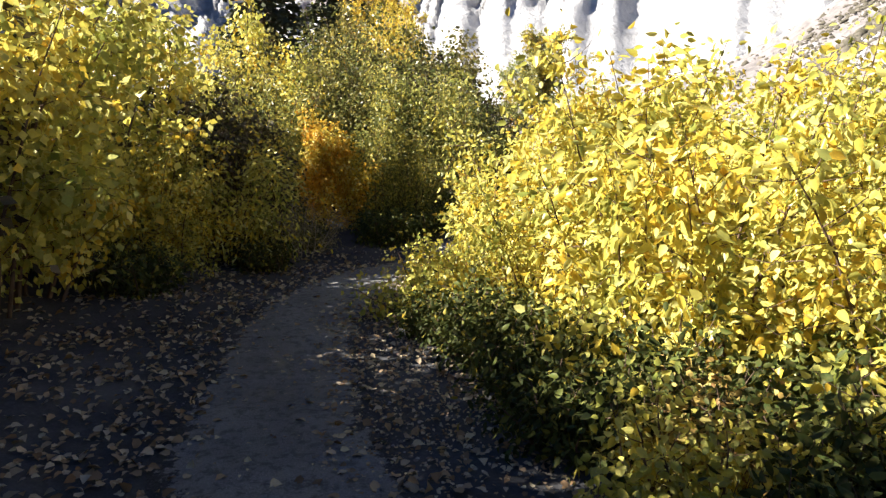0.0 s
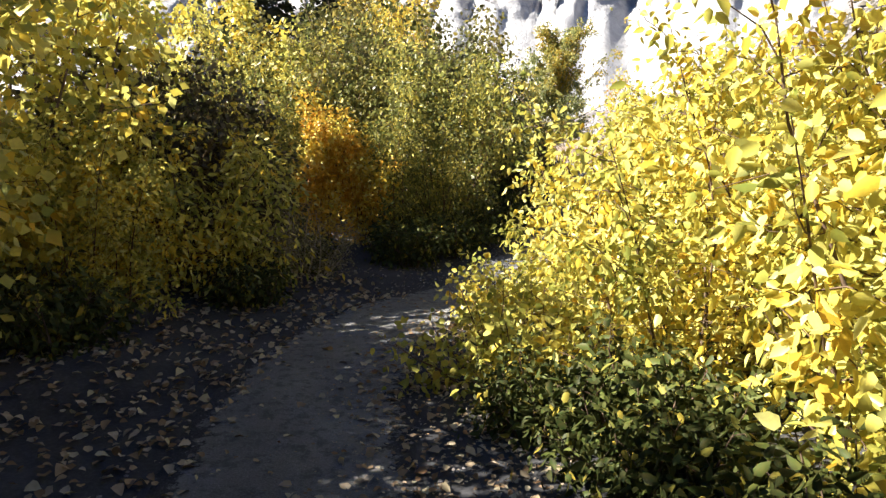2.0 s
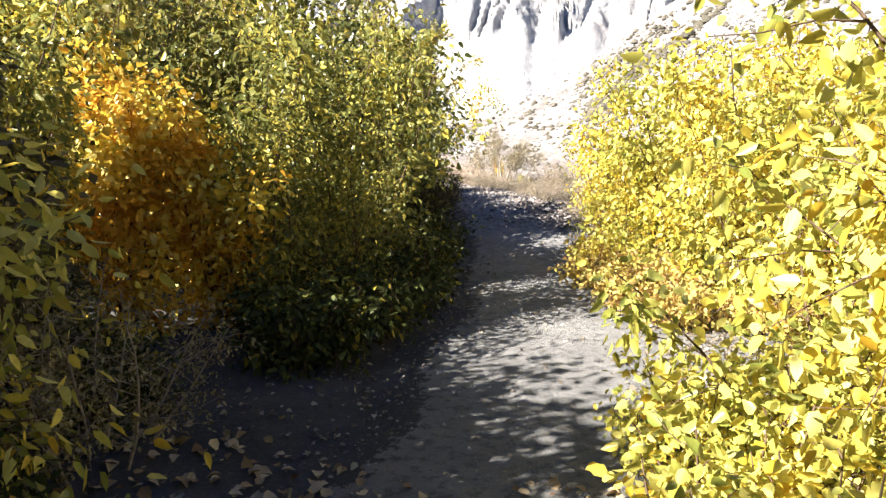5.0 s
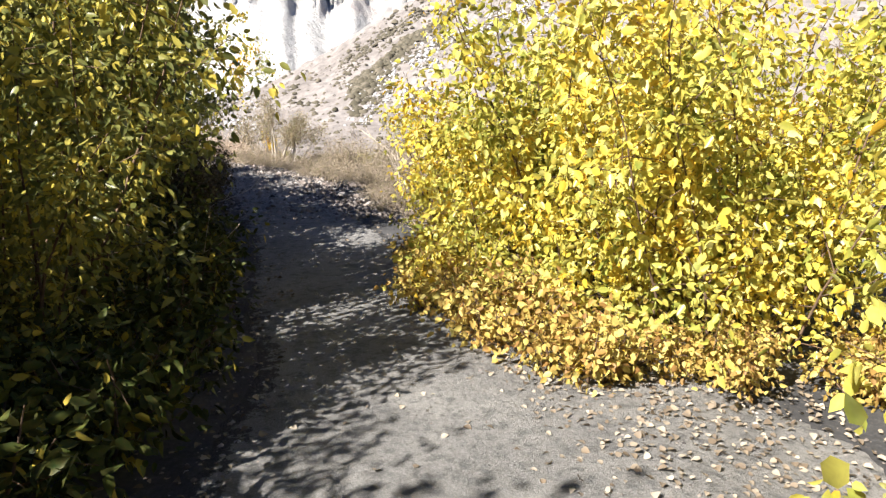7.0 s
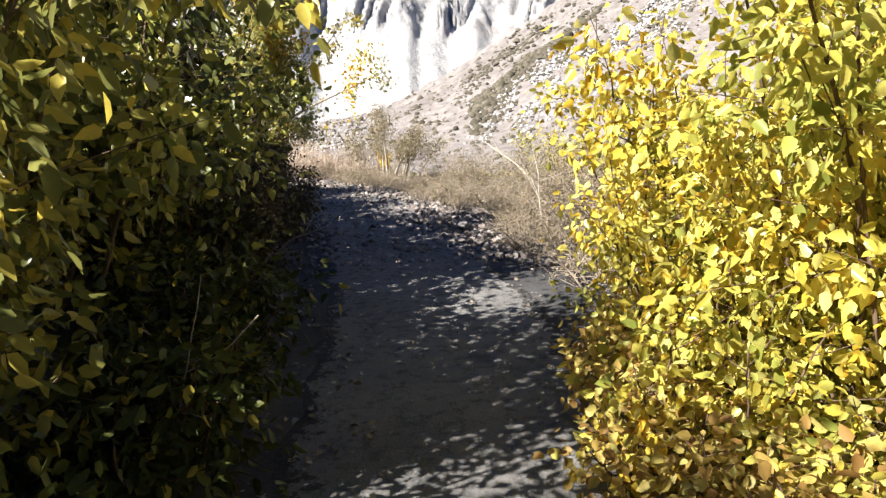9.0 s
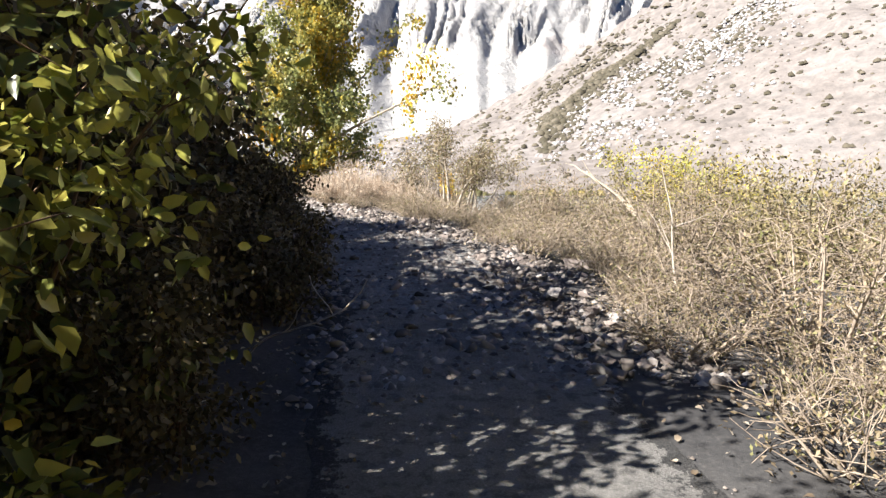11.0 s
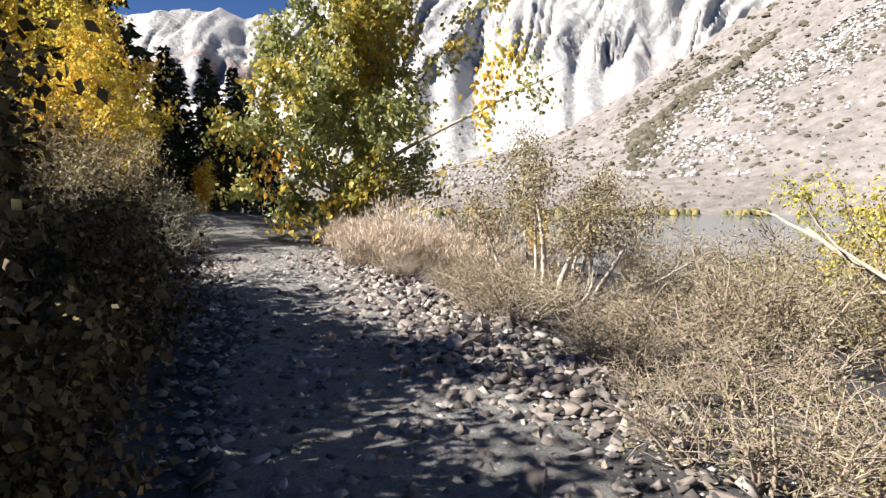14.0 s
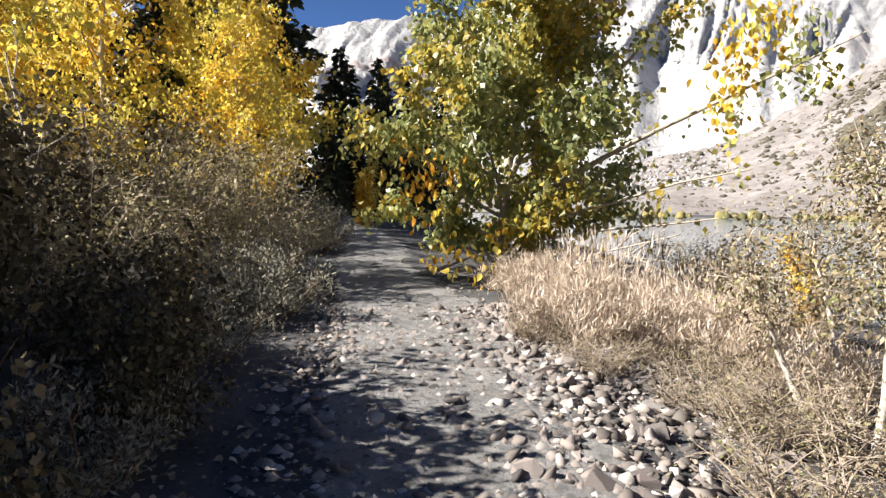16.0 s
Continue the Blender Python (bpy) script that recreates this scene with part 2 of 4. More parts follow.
gx, gy = axis((-7, 9), 0.16, 3500, 26), axis((-10, 22), 0.16, 3500, 26)
X, Y = np.meshgrid(gx, gy)
Z = ground_at(X.ravel(), Y.ravel())
nx, ny = len(gx), len(gy)
idx = np.arange(nx * ny).reshape(ny, nx)
quads = np.stack([idx[:-1, :-1], idx[:-1, 1:], idx[1:, 1:], idx[1:, :-1]], axis=-1).reshape(-1, 4)
ground = tagged(new("ground", mesh_of("ground", np.stack([X.ravel(), Y.ravel(), Z], 1).tolist(), quads.tolist(), M_SOIL, True)),
                "dark dry soil beside the footpath, sloping to the lake", "ground", kind="structure")

# the trodden path, a crowned ribbon whose edges sink into the soil
vs, fs, rims = [], [], []
cols = 17
for i, (p, r) in enumerate(zip(MID, RIGHT)):
    for j in range(cols):
        u = -1 + 2 * j / (cols - 1)
        w = HALF * (1 + 0.22 * noise.noise((i * 0.06, 3 if u > 0 else 9, 0)) + 0.10 * noise.noise((i * 0.25, 3 if u > 0 else 9, 5)))
        if u > 0:                                  # trodden wider toward the lake at the clearing and by the stones
            w += 2.3 * math.exp(-((p[1] - 3.8) / 1.5) ** 2) + 0.55 / (1 + math.exp(-(p[1] - 10.0))) / (1 + math.exp(p[1] - 21.0))
        else:
            w += 0.35 * math.exp(-((p[1] - 7.4) / 2.6) ** 2)
        x, y = p[0] + r[0] * u * w, p[1] + r[1] * u * w
        vs.append((x, y, 0.0))
        rims.append(abs(u) ** (1.7 * w / HALF))
zz = ground_at(np.array([v[0] for v in vs]), np.array([v[1] for v in vs]))
vs = [(v[0], v[1], z + 0.018 - 0.05 * abs(-1 + 2 * (n % cols) / (cols - 1)) ** 5) for n, (v, z) in enumerate(zip(vs, zz))]
for i in range(len(MID) - 1):
    for j in range(cols - 1):
        a = i * cols + j
        fs.append((a, a + 1, a + cols + 1, a + cols))
path_mesh = mesh_of("footpath", vs, fs, M_PATH, True)
path_mesh.attributes.new("rim", "FLOAT", "POINT").data.foreach_set("value", rims)
tagged(new("footpath", path_mesh), "trodden grey dirt footpath strewn with leaves", "footpath", kind="structure")

tagged(new("lake", mesh_of("lake", [(-3000, -3000, LAKE), (3000, -3000, LAKE), (3000, 3000, LAKE), (-3000, 3000, LAKE)], [(0, 1, 2, 3)], M_WATER)),
       "calm grey lake below the mountains", "lake", kind="structure")

# ---- plants: builders ----
LEAF = np.array([(0, 0, 0), (0.40, 0.22, 0.05), (0.33, 0.58, 0.05), (0, 1.0, -0.10), (-0.33, 0.58, 0.05), (-0.40, 0.22, 0.05), (0, 0.42, -0.03)])
LEAF_TRI = np.array([(0, 1, 6), (1, 2, 6), (2, 3, 6), (3, 4, 6), (4, 5, 6), (5, 0, 6)])
OVAL = np.array([(0, 0, -0.02), (0.30, 0.20, 0.07), (0.29, 0.58, 0.06), (0, 1.0, -0.12), (-0.29, 0.58, 0.06), (-0.30, 0.20, 0.07)])
OVAL_TRI = np.array([(0, 1, 2), (0, 2, 3), (0, 3, 4), (0, 4, 5)])
SLIM = np.array([(0, 0, 0), (0.5, 0.4, 0.06), (0, 1.0, -0.08), (-0.5, 0.4, 0.06)])
SLIM_TRI = np.array([(0, 1, 2), (0, 2, 3)])


def tri_mesh(name, verts, tris, material, smooth=False):
    """A mesh from arrays of corners and triangles."""
    me = bpy.data.meshes.new(name)
    me.vertices.add(len(verts))
    me.vertices.foreach_set("co", np.ascontiguousarray(verts, dtype=np.float32).ravel())
    me.loops.add(len(tris) * 3)
    me.loops.foreach_set("vertex_index", np.ascontiguousarray(tris, dtype=np.int32).ravel())
    me.polygons.add(len(tris))
    me.polygons.foreach_set("loop_start", np.arange(0, len(tris) * 3, 3, dtype=np.int32))
    me.materials.append(material)
    me.update(calc_edges=True)
    if smooth:
        me.shade_smooth()
    return me


def unit(v):
    return v / np.maximum(np.linalg.norm(v, axis=-1, keepdims=True), 1e-9)


def leaves_mesh(name, at, tip, size, material, rng, form="oval", width=1.0):
    """Small folded blades at the given places, pointing along tip."""
    shape, tri = {"slim": (SLIM, SLIM_TRI), "oval": (OVAL, OVAL_TRI), "round": (LEAF, LEAF_TRI)}[form]
    n = len(at)
    a = unit(tip)
    side = unit(np.cross(a, rng.normal(size=(n, 3))))
    up = np.cross(side, a)
    L = size * rng.uniform(0.6, 1.25, (n, 1, 1))
    v = at[:, None, :] + L * (shape[None, :, 0:1] * width * side[:, None, :] + shape[None, :, 1:2] * a[:, None, :] + shape[None, :, 2:3] * min(width, 1.0) * up[:, None, :])
    t = tri[None] + (np.arange(n) * len(shape))[:, None, None]
    return tri_mesh(name, v.reshape(-1, 3), t.reshape(-1, 3), material)


def tubes_mesh(name, lines, material, sides=5):
    """Tapered round branches: each line is a list of places and a radius at both ends."""
    V, T, o = [], [], 0
    ang = np.arange(sides) * 2 * math.pi / sides
    for pts, r0, r1 in lines:
        p = np.asarray(pts, float)
        d = unit(np.gradient(p, axis=0))
        ref = np.array([0.31, 0.85, 0.42])
        u = unit(np.cross(d, ref))
        w = np.cross(d, u)
        rad = np.linspace(r0, r1, len(p))[:, None, None]
        ring = p[:, None, :] + rad * (np.cos(ang)[None, :, None] * u[:, None, :] + np.sin(ang)[None, :, None] * w[:, None, :])
        V.append(ring.reshape(-1, 3))
        for i in range(len(p) - 1):
            for j in range(sides):
                a, b = o + i * sides + j, o + i * sides + (j + 1) % sides
                T += [(a, b, b + sides), (a, b + sides, a + sides)]
        o += len(p) * sides
    return tri_mesh(name, np.concatenate(V), np.array(T), material, True)


def limb(rng, base, way, length, n=6, wobble=0.12, rise=0.0):
    """A crooked line from base along way."""
    p, d = [np.array(base, float)], unit(np.array(way, float))
    for _ in range(n):
        d = unit(d + rng.normal(size=3) * wobble + np.array([0, 0, rise]))
        p.append(p[-1] + d * length / n)
    return np.array(p)


def along_line(p, s):
    f = s * (len(p) - 1)
    i = np.minimum(f.astype(int), len(p) - 2)
    return p[i] + (p[i + 1] - p[i]) * (f - i)[:, None]


def shrub(name, label, category, seed, high, wide, stems, leaves, size, material, wood=None, form="oval", width=1.0, droop=0.5,
          side_limbs=9, loose=0.09, low=0.08, lean=(0, 0), stem_r=0.014, group=""):
    """A many-stemmed bush: stems that fan out, side twigs, and leaves along the twigs."""
    rng = np.random.default_rng(seed)
    top = tagged(new(name), label, category, group)
    wood = wood or M_TWIG
    lines, carriers = [], []
    for s in range(stems):
        a = 2 * math.pi * (s + rng.uniform(-0.4, 0.4)) / stems
        out = rng.uniform(0.1, 1.0) ** 0.7
        base = np.array([math.cos(a), math.sin(a), 0]) * wide * 0.20 * out
        h = high * rng.uniform(0.72, 1.05) * (1 - 0.30 * out)
        way = np.array([math.cos(a) * wide * 0.27 * out + lean[0], math.sin(a) * wide * 0.27 * out + lean[1], h])
        ln = np.linalg.norm(way)
        p = limb(rng, base - np.array([0, 0, 0.08]), way, ln, 6, 0.11)
        lines.append((p, stem_r * rng.uniform(0.8, 1.4) + 0.001, 0.003))
        carriers.append((p, 0.5, ln * 0.35))
        for _ in range(side_limbs):
            f = rng.uniform(low, 0.96)
            start = along_line(p, np.array([f]))[0]
            b = rng.uniform(0, 2 * math.pi)
            tw = np.array([math.cos(b), math.sin(b), rng.uniform(0.1, 0.9)]) + 0.5 * np.array([math.cos(a), math.sin(a), 0]) * out
            tl = wide * rng.uniform(0.12, 0.27) * (1.25 - 0.75 * f)
            q = limb(rng, start, tw, tl, 3, 0.25, -0.02)
            lines.append((q, 0.005, 0.002))
            carriers.append((q, 0.05, tl))
    weight = np.array([c[2] for c in carriers])
    counts = rng.multinomial(leaves, weight / weight.sum())
    at, tip = [], []
    for (p, lo, _), n in zip(carriers, counts):
        if not n:
            continue
        s = rng.uniform(lo, 1.0, n)
        c = along_line(p, s)
        off = rng.normal(size=(n, 3)) * loose
        at.append(c + off)
        t = unit(off) * 0.7 + rng.normal(size=(n, 3)) * 0.45
        t[:, 2] -= droop
        tip.append(t)
    at, tip = np.concatenate(at), np.concatenate(tip)
    keep = at[:, 2] > 0.02
    for line in lines:
        if line[1] > 0.007:
            part_mesh("stem", tubes_mesh("stem", [line], wood, 4), top)
    tagged(part_mesh("twig_spray", tubes_mesh("twig_spray", [q for q in lines if q[1] <= 0.007], wood, 3), top), kind="stuff")
    tagged(part_mesh("leaves", leaves_mesh("leaves", at[keep], tip[keep], size, material, rng, form, width), top), kind="stuff")
    return top


def conifer(seed, high, wide):
    """A dark fir: straight trunk, whorls of drooping boughs with needle sprays."""
    rng = np.random.default_rng(seed)
    top = tagged(new("fir_tree"), "tall dark green fir in deep shade behind the bushes", "tree", "dark firs")
    trunk = limb(rng, (0, 0, -0.3), (0, 0, 1), high, 8, 0.01)
    lines, at, tip = [(trunk, high * 0.016, 0.02)], [], []
    for h in np.arange(0.06, 0.99, 0.032):
        r = wide * (1 - h) ** 0.8 * rng.uniform(0.8, 1.1) + 0.1
        for b in range(8):
            a = rng.uniform(0, 2 * math.pi)
            q = limb(rng, (0, 0, h * high), (math.cos(a), math.sin(a), -0.15), r, 4, 0.1, -0.05)
            lines.append((q, 0.03 * (1 - h) + 0.008, 0.004))
            n = int(10 + 22 * (1 - h))
            c = along_line(q, rng.uniform(0.1, 1, n))
            at.append(c + rng.normal(size=(n, 3)) * 0.07 * r)
            t = rng.normal(size=(n, 3)) * 0.4 + np.array([math.cos(a), math.sin(a), -0.35])
            tip.append(t)
    part_mesh("trunk", tubes_mesh("trunk", lines[:1], M_TWIG, 8), top)
    tagged(part_mesh("bough_layer", tubes_mesh("bough_layer", lines[1:], M_TWIG, 3), top), kind="stuff")
    tagged(part_mesh("needles", leaves_mesh("needles", np.concatenate(at), np.concatenate(tip), 0.42, M_NEEDLE, rng, "slim", 0.55), top), kind="stuff")
    return top


def leafy_tree(name, label, seed, high, spread, trunk_r, limbs, leaves, size, material, lean=(0, 0), wood=None, start=0.15, group="", droop=0.7, extra=()):
    """A young tree: tapered trunk, limbs, twigs and a crown of hanging leaves."""
    rng = np.random.default_rng(seed)
    top = tagged(new(name), label, "tree", group)
    wood = wood or M_BARK
    trunk = limb(rng, (0, 0, -0.1), (lean[0], lean[1], high), high, 9, 0.05)
    branches, twigs, carriers = [], [], [(trunk, 0.4, high * 0.25)]
    for i in range(limbs):
        f = start + (0.95 - start) * (i + rng.uniform(0, 1)) / limbs
        a = i * 2.4 + rng.uniform(-0.5, 0.5)
        ln = spread * rng.uniform(0.6, 1.1) * (1.1 - 0.6 * f)
        q = limb(rng, along_line(trunk, np.array([f]))[0], (math.cos(a), math.sin(a), rng.uniform(0.4, 1.1)), ln, 6, 0.13, 0.03)
        branches.append((q, trunk_r * 0.42 * (1 - 0.6 * f), 0.005))
        carriers.append((q, 0.2, ln * 0.5))
        for _ in range(7):
            s = along_line(q, np.array([rng.uniform(0.2, 1)]))[0]
            w = limb(rng, s, rng.normal(size=3) + np.array([math.cos(a), math.sin(a), 0.4]), ln * rng.uniform(0.2, 0.45), 4, 0.2)
            twigs.append((w, 0.006, 0.002))
            carriers.append((w, 0.0, ln * 0.35))
    for a, b, r, share in extra:
        q = limb(rng, a, np.array(b) - np.array(a), np.linalg.norm(np.array(b) - np.array(a)), 8, 0.05)
        branches.append((q, r, 0.008))
        carriers.append((q, 0.45, share))
        for _ in range(6):
            w = limb(rng, along_line(q, np.array([rng.uniform(0.4, 1)]))[0], rng.normal(size=3) + np.array([0.6, 0, 0.1]), 0.6, 4, 0.2)
            twigs.append((w, 0.005, 0.002))
            carriers.append((w, 0.0, share))
    weight = np.array([c[2] for c in carriers])
    counts = rng.multinomial(leaves, weight / weight.sum())
    at = np.concatenate([along_line(p, rng.uniform(lo, 1, n)) + rng.normal(size=(n, 3)) * 0.09 for (p, lo, _), n in zip(carriers, counts)])
    tip = rng.normal(size=at.shape) * 0.5
    tip[:, 2] -= droop
    part_mesh("trunk", tubes_mesh("trunk", [(trunk, trunk_r, 0.008)], wood, 8), top)
    for b in branches:
        part_mesh("limb", tubes_mesh("limb", [b], wood, 5), top)
    tagged(part_mesh("twig_spray", tubes_mesh("twig_spray", twigs, wood, 3), top), kind="stuff")
    tagged(part_mesh("crown", leaves_mesh("crown", at, tip, size, material, rng, "slim", 0.85), top), kind="stuff")
    return top


def grass_clump(name, label, seed, high, wide, blades, material, group=""):
    """A tuft of thin upright blades."""
    rng = np.random.default_rng(seed)
    top = tagged(new(name), label, "grass", group)
    r, a = wide * np.sqrt(rng.uniform(0, 1, blades)), rng.uniform(0, 2 * math.pi, blades)
    at = np.stack([r * np.cos(a), r * np.sin(a), np.full(blades, -0.03)], 1)
    tip = np.stack([np.cos(a) * 0.12 * r / wide, np.sin(a) * 0.12 * r / wide, np.ones(blades)], 1) + rng.normal(size=(blades, 3)) * np.array([0.22, 0.22, 0.1])
    tip[:, 2] += 0.2
    me = leaves_mesh("blades", at, tip, high * rng.uniform(0.35, 1.0, (blades, 1, 1)), material, rng, "slim", 0.008)
    tagged(part_mesh("blades", me, top), kind="stuff")
    seeds_at = at + unit(tip) * (high * rng.uniform(0.7, 1.0, (blades, 1)))
    pick = rng.uniform(size=blades) < 0.35
    tagged(part_mesh("seed_heads", leaves_mesh("seed_heads", seeds_at[pick], tip[pick], 0.11, material, rng, "slim", 0.12), top), kind="stuff")
    return top


def put(ob, x, y, turn=0.0, scale=1.0, sink=0.0):
    ob.matrix_basis = pose(x, y, ground_z(x, y) - sink, 0, 0, turn) @ Matrix.Scale(scale, 4)
    return ob


def again(ob, x, y, turn=0.0, scale=1.0, sink=0.0):
    c = copy_thing(ob, Matrix.Identity(4))
    return put(c, x, y, turn, scale, sink)


# ---- mountains across the lake ----
k = Mat("pale_granite", 0.95, gloss=0.1)
n1, n2 = k.noise(0.006, 8.0, 0.65, k.coords((1, 1, 0.3))), k.noise(0.03, 6.0, 0.7)
rock_n = k.noise(0.0035, 3.0, 0.5)
wall_c = k.mix(0.4, k.ramp(n1, [(0.34, (0.20, 0.20, 0.21)), (0.46, (0.35, 0.345, 0.34)), (0.7, (0.45, 0.44, 0.43))]), k.ramp(n2, [(0.35, (0.26, 0.255, 0.26)), (0.6, (0.48, 0.47, 0.465))]))
wall_c = k.mix(k.ramp(rock_n, [(0.60, (0, 0, 0)), (0.66, (0.75, 0.75, 0.75))]), wall_c, (0.23, 0.165, 0.15))
scree = k.t.nodes.new("ShaderNodeAttribute")
scree.attribute_name = "scree"
M_WHITE = k.colour(k.mix(scree.outputs["Fac"], wall_c, k.ramp(n2, [(0.3, (0.36, 0.355, 0.35)), (0.6, (0.50, 0.49, 0.48))])))
k.bump(n2, 1.0, 12.0)
k = Mat("dry_hillside", 0.95, gloss=0.1)
n1, n2 = k.noise(0.01, 8.0, 0.6), k.noise(0.12, 5.0, 0.7)
M_HILL = k.colour(k.mix(0.5, k.ramp(n1, [(0.35, (0.12, 0.108, 0.105)), (0.5, (0.18, 0.163, 0.158)), (0.65, (0.26, 0.245, 0.243))]), k.ramp(n2, [(0.35, (0.15, 0.14, 0.13)), (0.55, (0.30, 0.27, 0.25)), (0.7, (0.40, 0.38, 0.36))])))
k.bump(n2, 0.8, 2.0)


def ridged(x, y, z, f, octaves=5):
    v, amp, tot = 0.0, 1.0, 0.0
    for _ in range(octaves):
        v += amp * (1 - abs(noise.noise((x * f, y * f, z * f))) * 2)
        tot += amp
        f, amp = f * 2.1, amp * 0.5
    return v / tot


def slope_of(bearing, skyline):
    b = [s[0] for s in skyline]
    return float(np.interp(bearing, b, [s[1] for s in skyline]))


HILL_FORM = (350, 900, 1.12, 0.025, 0.012, 37)    # near, far, hollow, relief, gullies, seed


def slope_point(b, s, skyline, form):
    """A place on a hillside: bearing b, share s of the way from the shore to the skyline."""
    near, far, power, rough, flute, seed = form
    r = near + (far - near) * s
    t = radians(b)
    x, y = -math.sin(t) * r, math.cos(t) * r
    crest = math.tan(radians(slope_of(b, skyline))) * far + 3.0
    z = LAKE - 4 + (crest - LAKE + 4) * s ** power
    wx, wy = x + far * 0.06 * noise.noise((x * 5 / far, y * 5 / far, seed)), y + far * 0.06 * noise.noise((x * 5 / far, y * 5 / far, seed + 9))
    z += rough * far * (s * (1.15 - s) * 1.4) * (ridged(wx + seed, wy, 0, 3.6 / far, 6) - 0.45)
    bw = b + 7 * noise.noise((b * 0.10, s * 2.0, seed)) + 9 * s
    z += flute * far * s * (1.3 - s) * (ridged(bw * 0.17, s * 3.4, seed, 1.0, 5) - 0.5) + 0.02 * far * s * (ridged(wx, wy, seed, 22.0 / far, 4) - 0.5)
    return x, y, z


def cliff_point(b, s, skyline):
    """A place on the granite wall: scree fans at the foot, above them a steep face cut into ribs and gullies."""
    near, far = 900.0, 1900.0
    fan = 0.44 + 0.10 * noise.noise((b * 0.16, 0, 4)) + 0.07 * noise.noise((b * 0.55, 0, 8))
    up = max(0.0, (s - fan) / (1 - fan))
    crest = math.tan(radians(slope_of(b, skyline))) * far + 3.0
    foot = 0.36 * crest
    z = LAKE - 4 + (foot - LAKE + 4) * min(s / fan, 1.0) ** 1.15 + (crest - foot) * up
    bw = b + 2.4 * noise.noise((b * 0.25, s * 1.8, 3)) + 9.0 * (s - 0.5)
    ribs = abs(noise.noise((bw * 0.23, s * 0.6, 1))) + 0.6 * abs(noise.noise((bw * 0.6, s * 1.0, 5))) + 0.34 * abs(noise.noise((bw * 1.4, s * 2.0, 7))) + 0.2 * abs(noise.noise((bw * 3.1, s * 4.5, 9)))
    deep = min(1.0, up * 6) * (1.0 - 0.55 * up)
    r = near + (far - near) * s + 135.0 * deep * (ribs - 0.34)
    z += 70.0 * deep * (1 - up) * (ridged(b * 0.2, s * 4.0, 2, 1.0, 4) - 0.5) + 9.0 * noise.noise((b * 0.7, s * 9, 6)) * (0.15 + s) + (18.0 * (0.4 - ribs) if up > 0.9 else 0.0) * (up - 0.9) * 10
    t = radians(b)
    return (-math.sin(t) * r, math.cos(t) * r, z), max(0.0, 1.0 - up * 9)


def range_mesh(name, skyline, form, step, rows, material):
    """A hillside as a fan of slopes that rise from the shore to a skyline given by bearing and steepness."""
    lo, hi = skyline[0][0], skyline[-1][0]
    n = int((hi - lo) / step) + 1
    vs = [slope_point(lo + step * j, i / rows, skyline, form) for i in range(rows + 1) for j in range(n)]
    return mesh_of(name, vs, fan_faces(rows, n), material, True)


def fan_faces(rows, n):
    return [(i * n + j, i * n + n + j, i * n + n + j + 1, i * n + j + 1) for i in range(rows) for j in range(n - 1)]


def cliff_mesh(name, skyline, step, rows, material):
    lo, hi = skyline[0][0], skyline[-1][0]
    n = int((hi - lo) / step) + 1
    made = [cliff_point(lo + step * j, i / rows, skyline) for i in range(rows + 1) for j in range(n)]
    me = mesh_of(name, [p for p, _ in made], fan_faces(rows, n), material, True)
    me.attributes.new("scree", "FLOAT", "POINT").data.foreach_set("value", [f for _, f in made])
    return me


PEAK = [(-60, 20), (-15, 19), (0, 18.5), (14, 18.5), (20, 18), (23, 16.6), (25, 15.6), (27.2, 14.5), (29, 14.0), (31.9, 14.7), (34, 14.3), (36, 14.1), (40, 13.5), (50, 14), (75, 16)]
HILL = [(-130, 10), (-100, 16), (-60, 22), (-35, 24), (-20, 19), (-13, 14.5), (-6, 10.5), (0, 6.7), (3, 5.0), (6, 3.6), (10, 2.9), (14, 1.8), (30, 1.4), (60, 3)]
SKY_SCREEN = [(62, 12), (72, 24), (90, 28), (125, 27), (160, 28), (200, 24), (231, 10)]
tagged(new("white_mountain", cliff_mesh("white_mountain", PEAK, 0.2, 90, M_WHITE)), "steep pale granite mountain in hard sunlight", "mountain", kind="structure")
tagged(new("brush_hillside", range_mesh("brush_hillside", HILL, HILL_FORM, 0.5, 60, M_HILL)), "dry brown hillside dotted with brush across the lake", "hillside", kind="structure")


# Out-of-view slope left and behind, added to cut low sky light.
M_WOODS = earth_material("wooded_slope", (0.016, 0.022, 0.014), (0.035, 0.042, 0.026), (0.085, 0.08, 0.05), 0.35)
tagged(new("unseen_wooded_screen", range_mesh("unseen_wooded_screen", SKY_SCREEN, (90, 420, 1.05, 0.05, 0.02, 51), 2.0, 30, M_WOODS)), "unseen dark wooded slope added to block low sky light", "hillside", kind="structure")


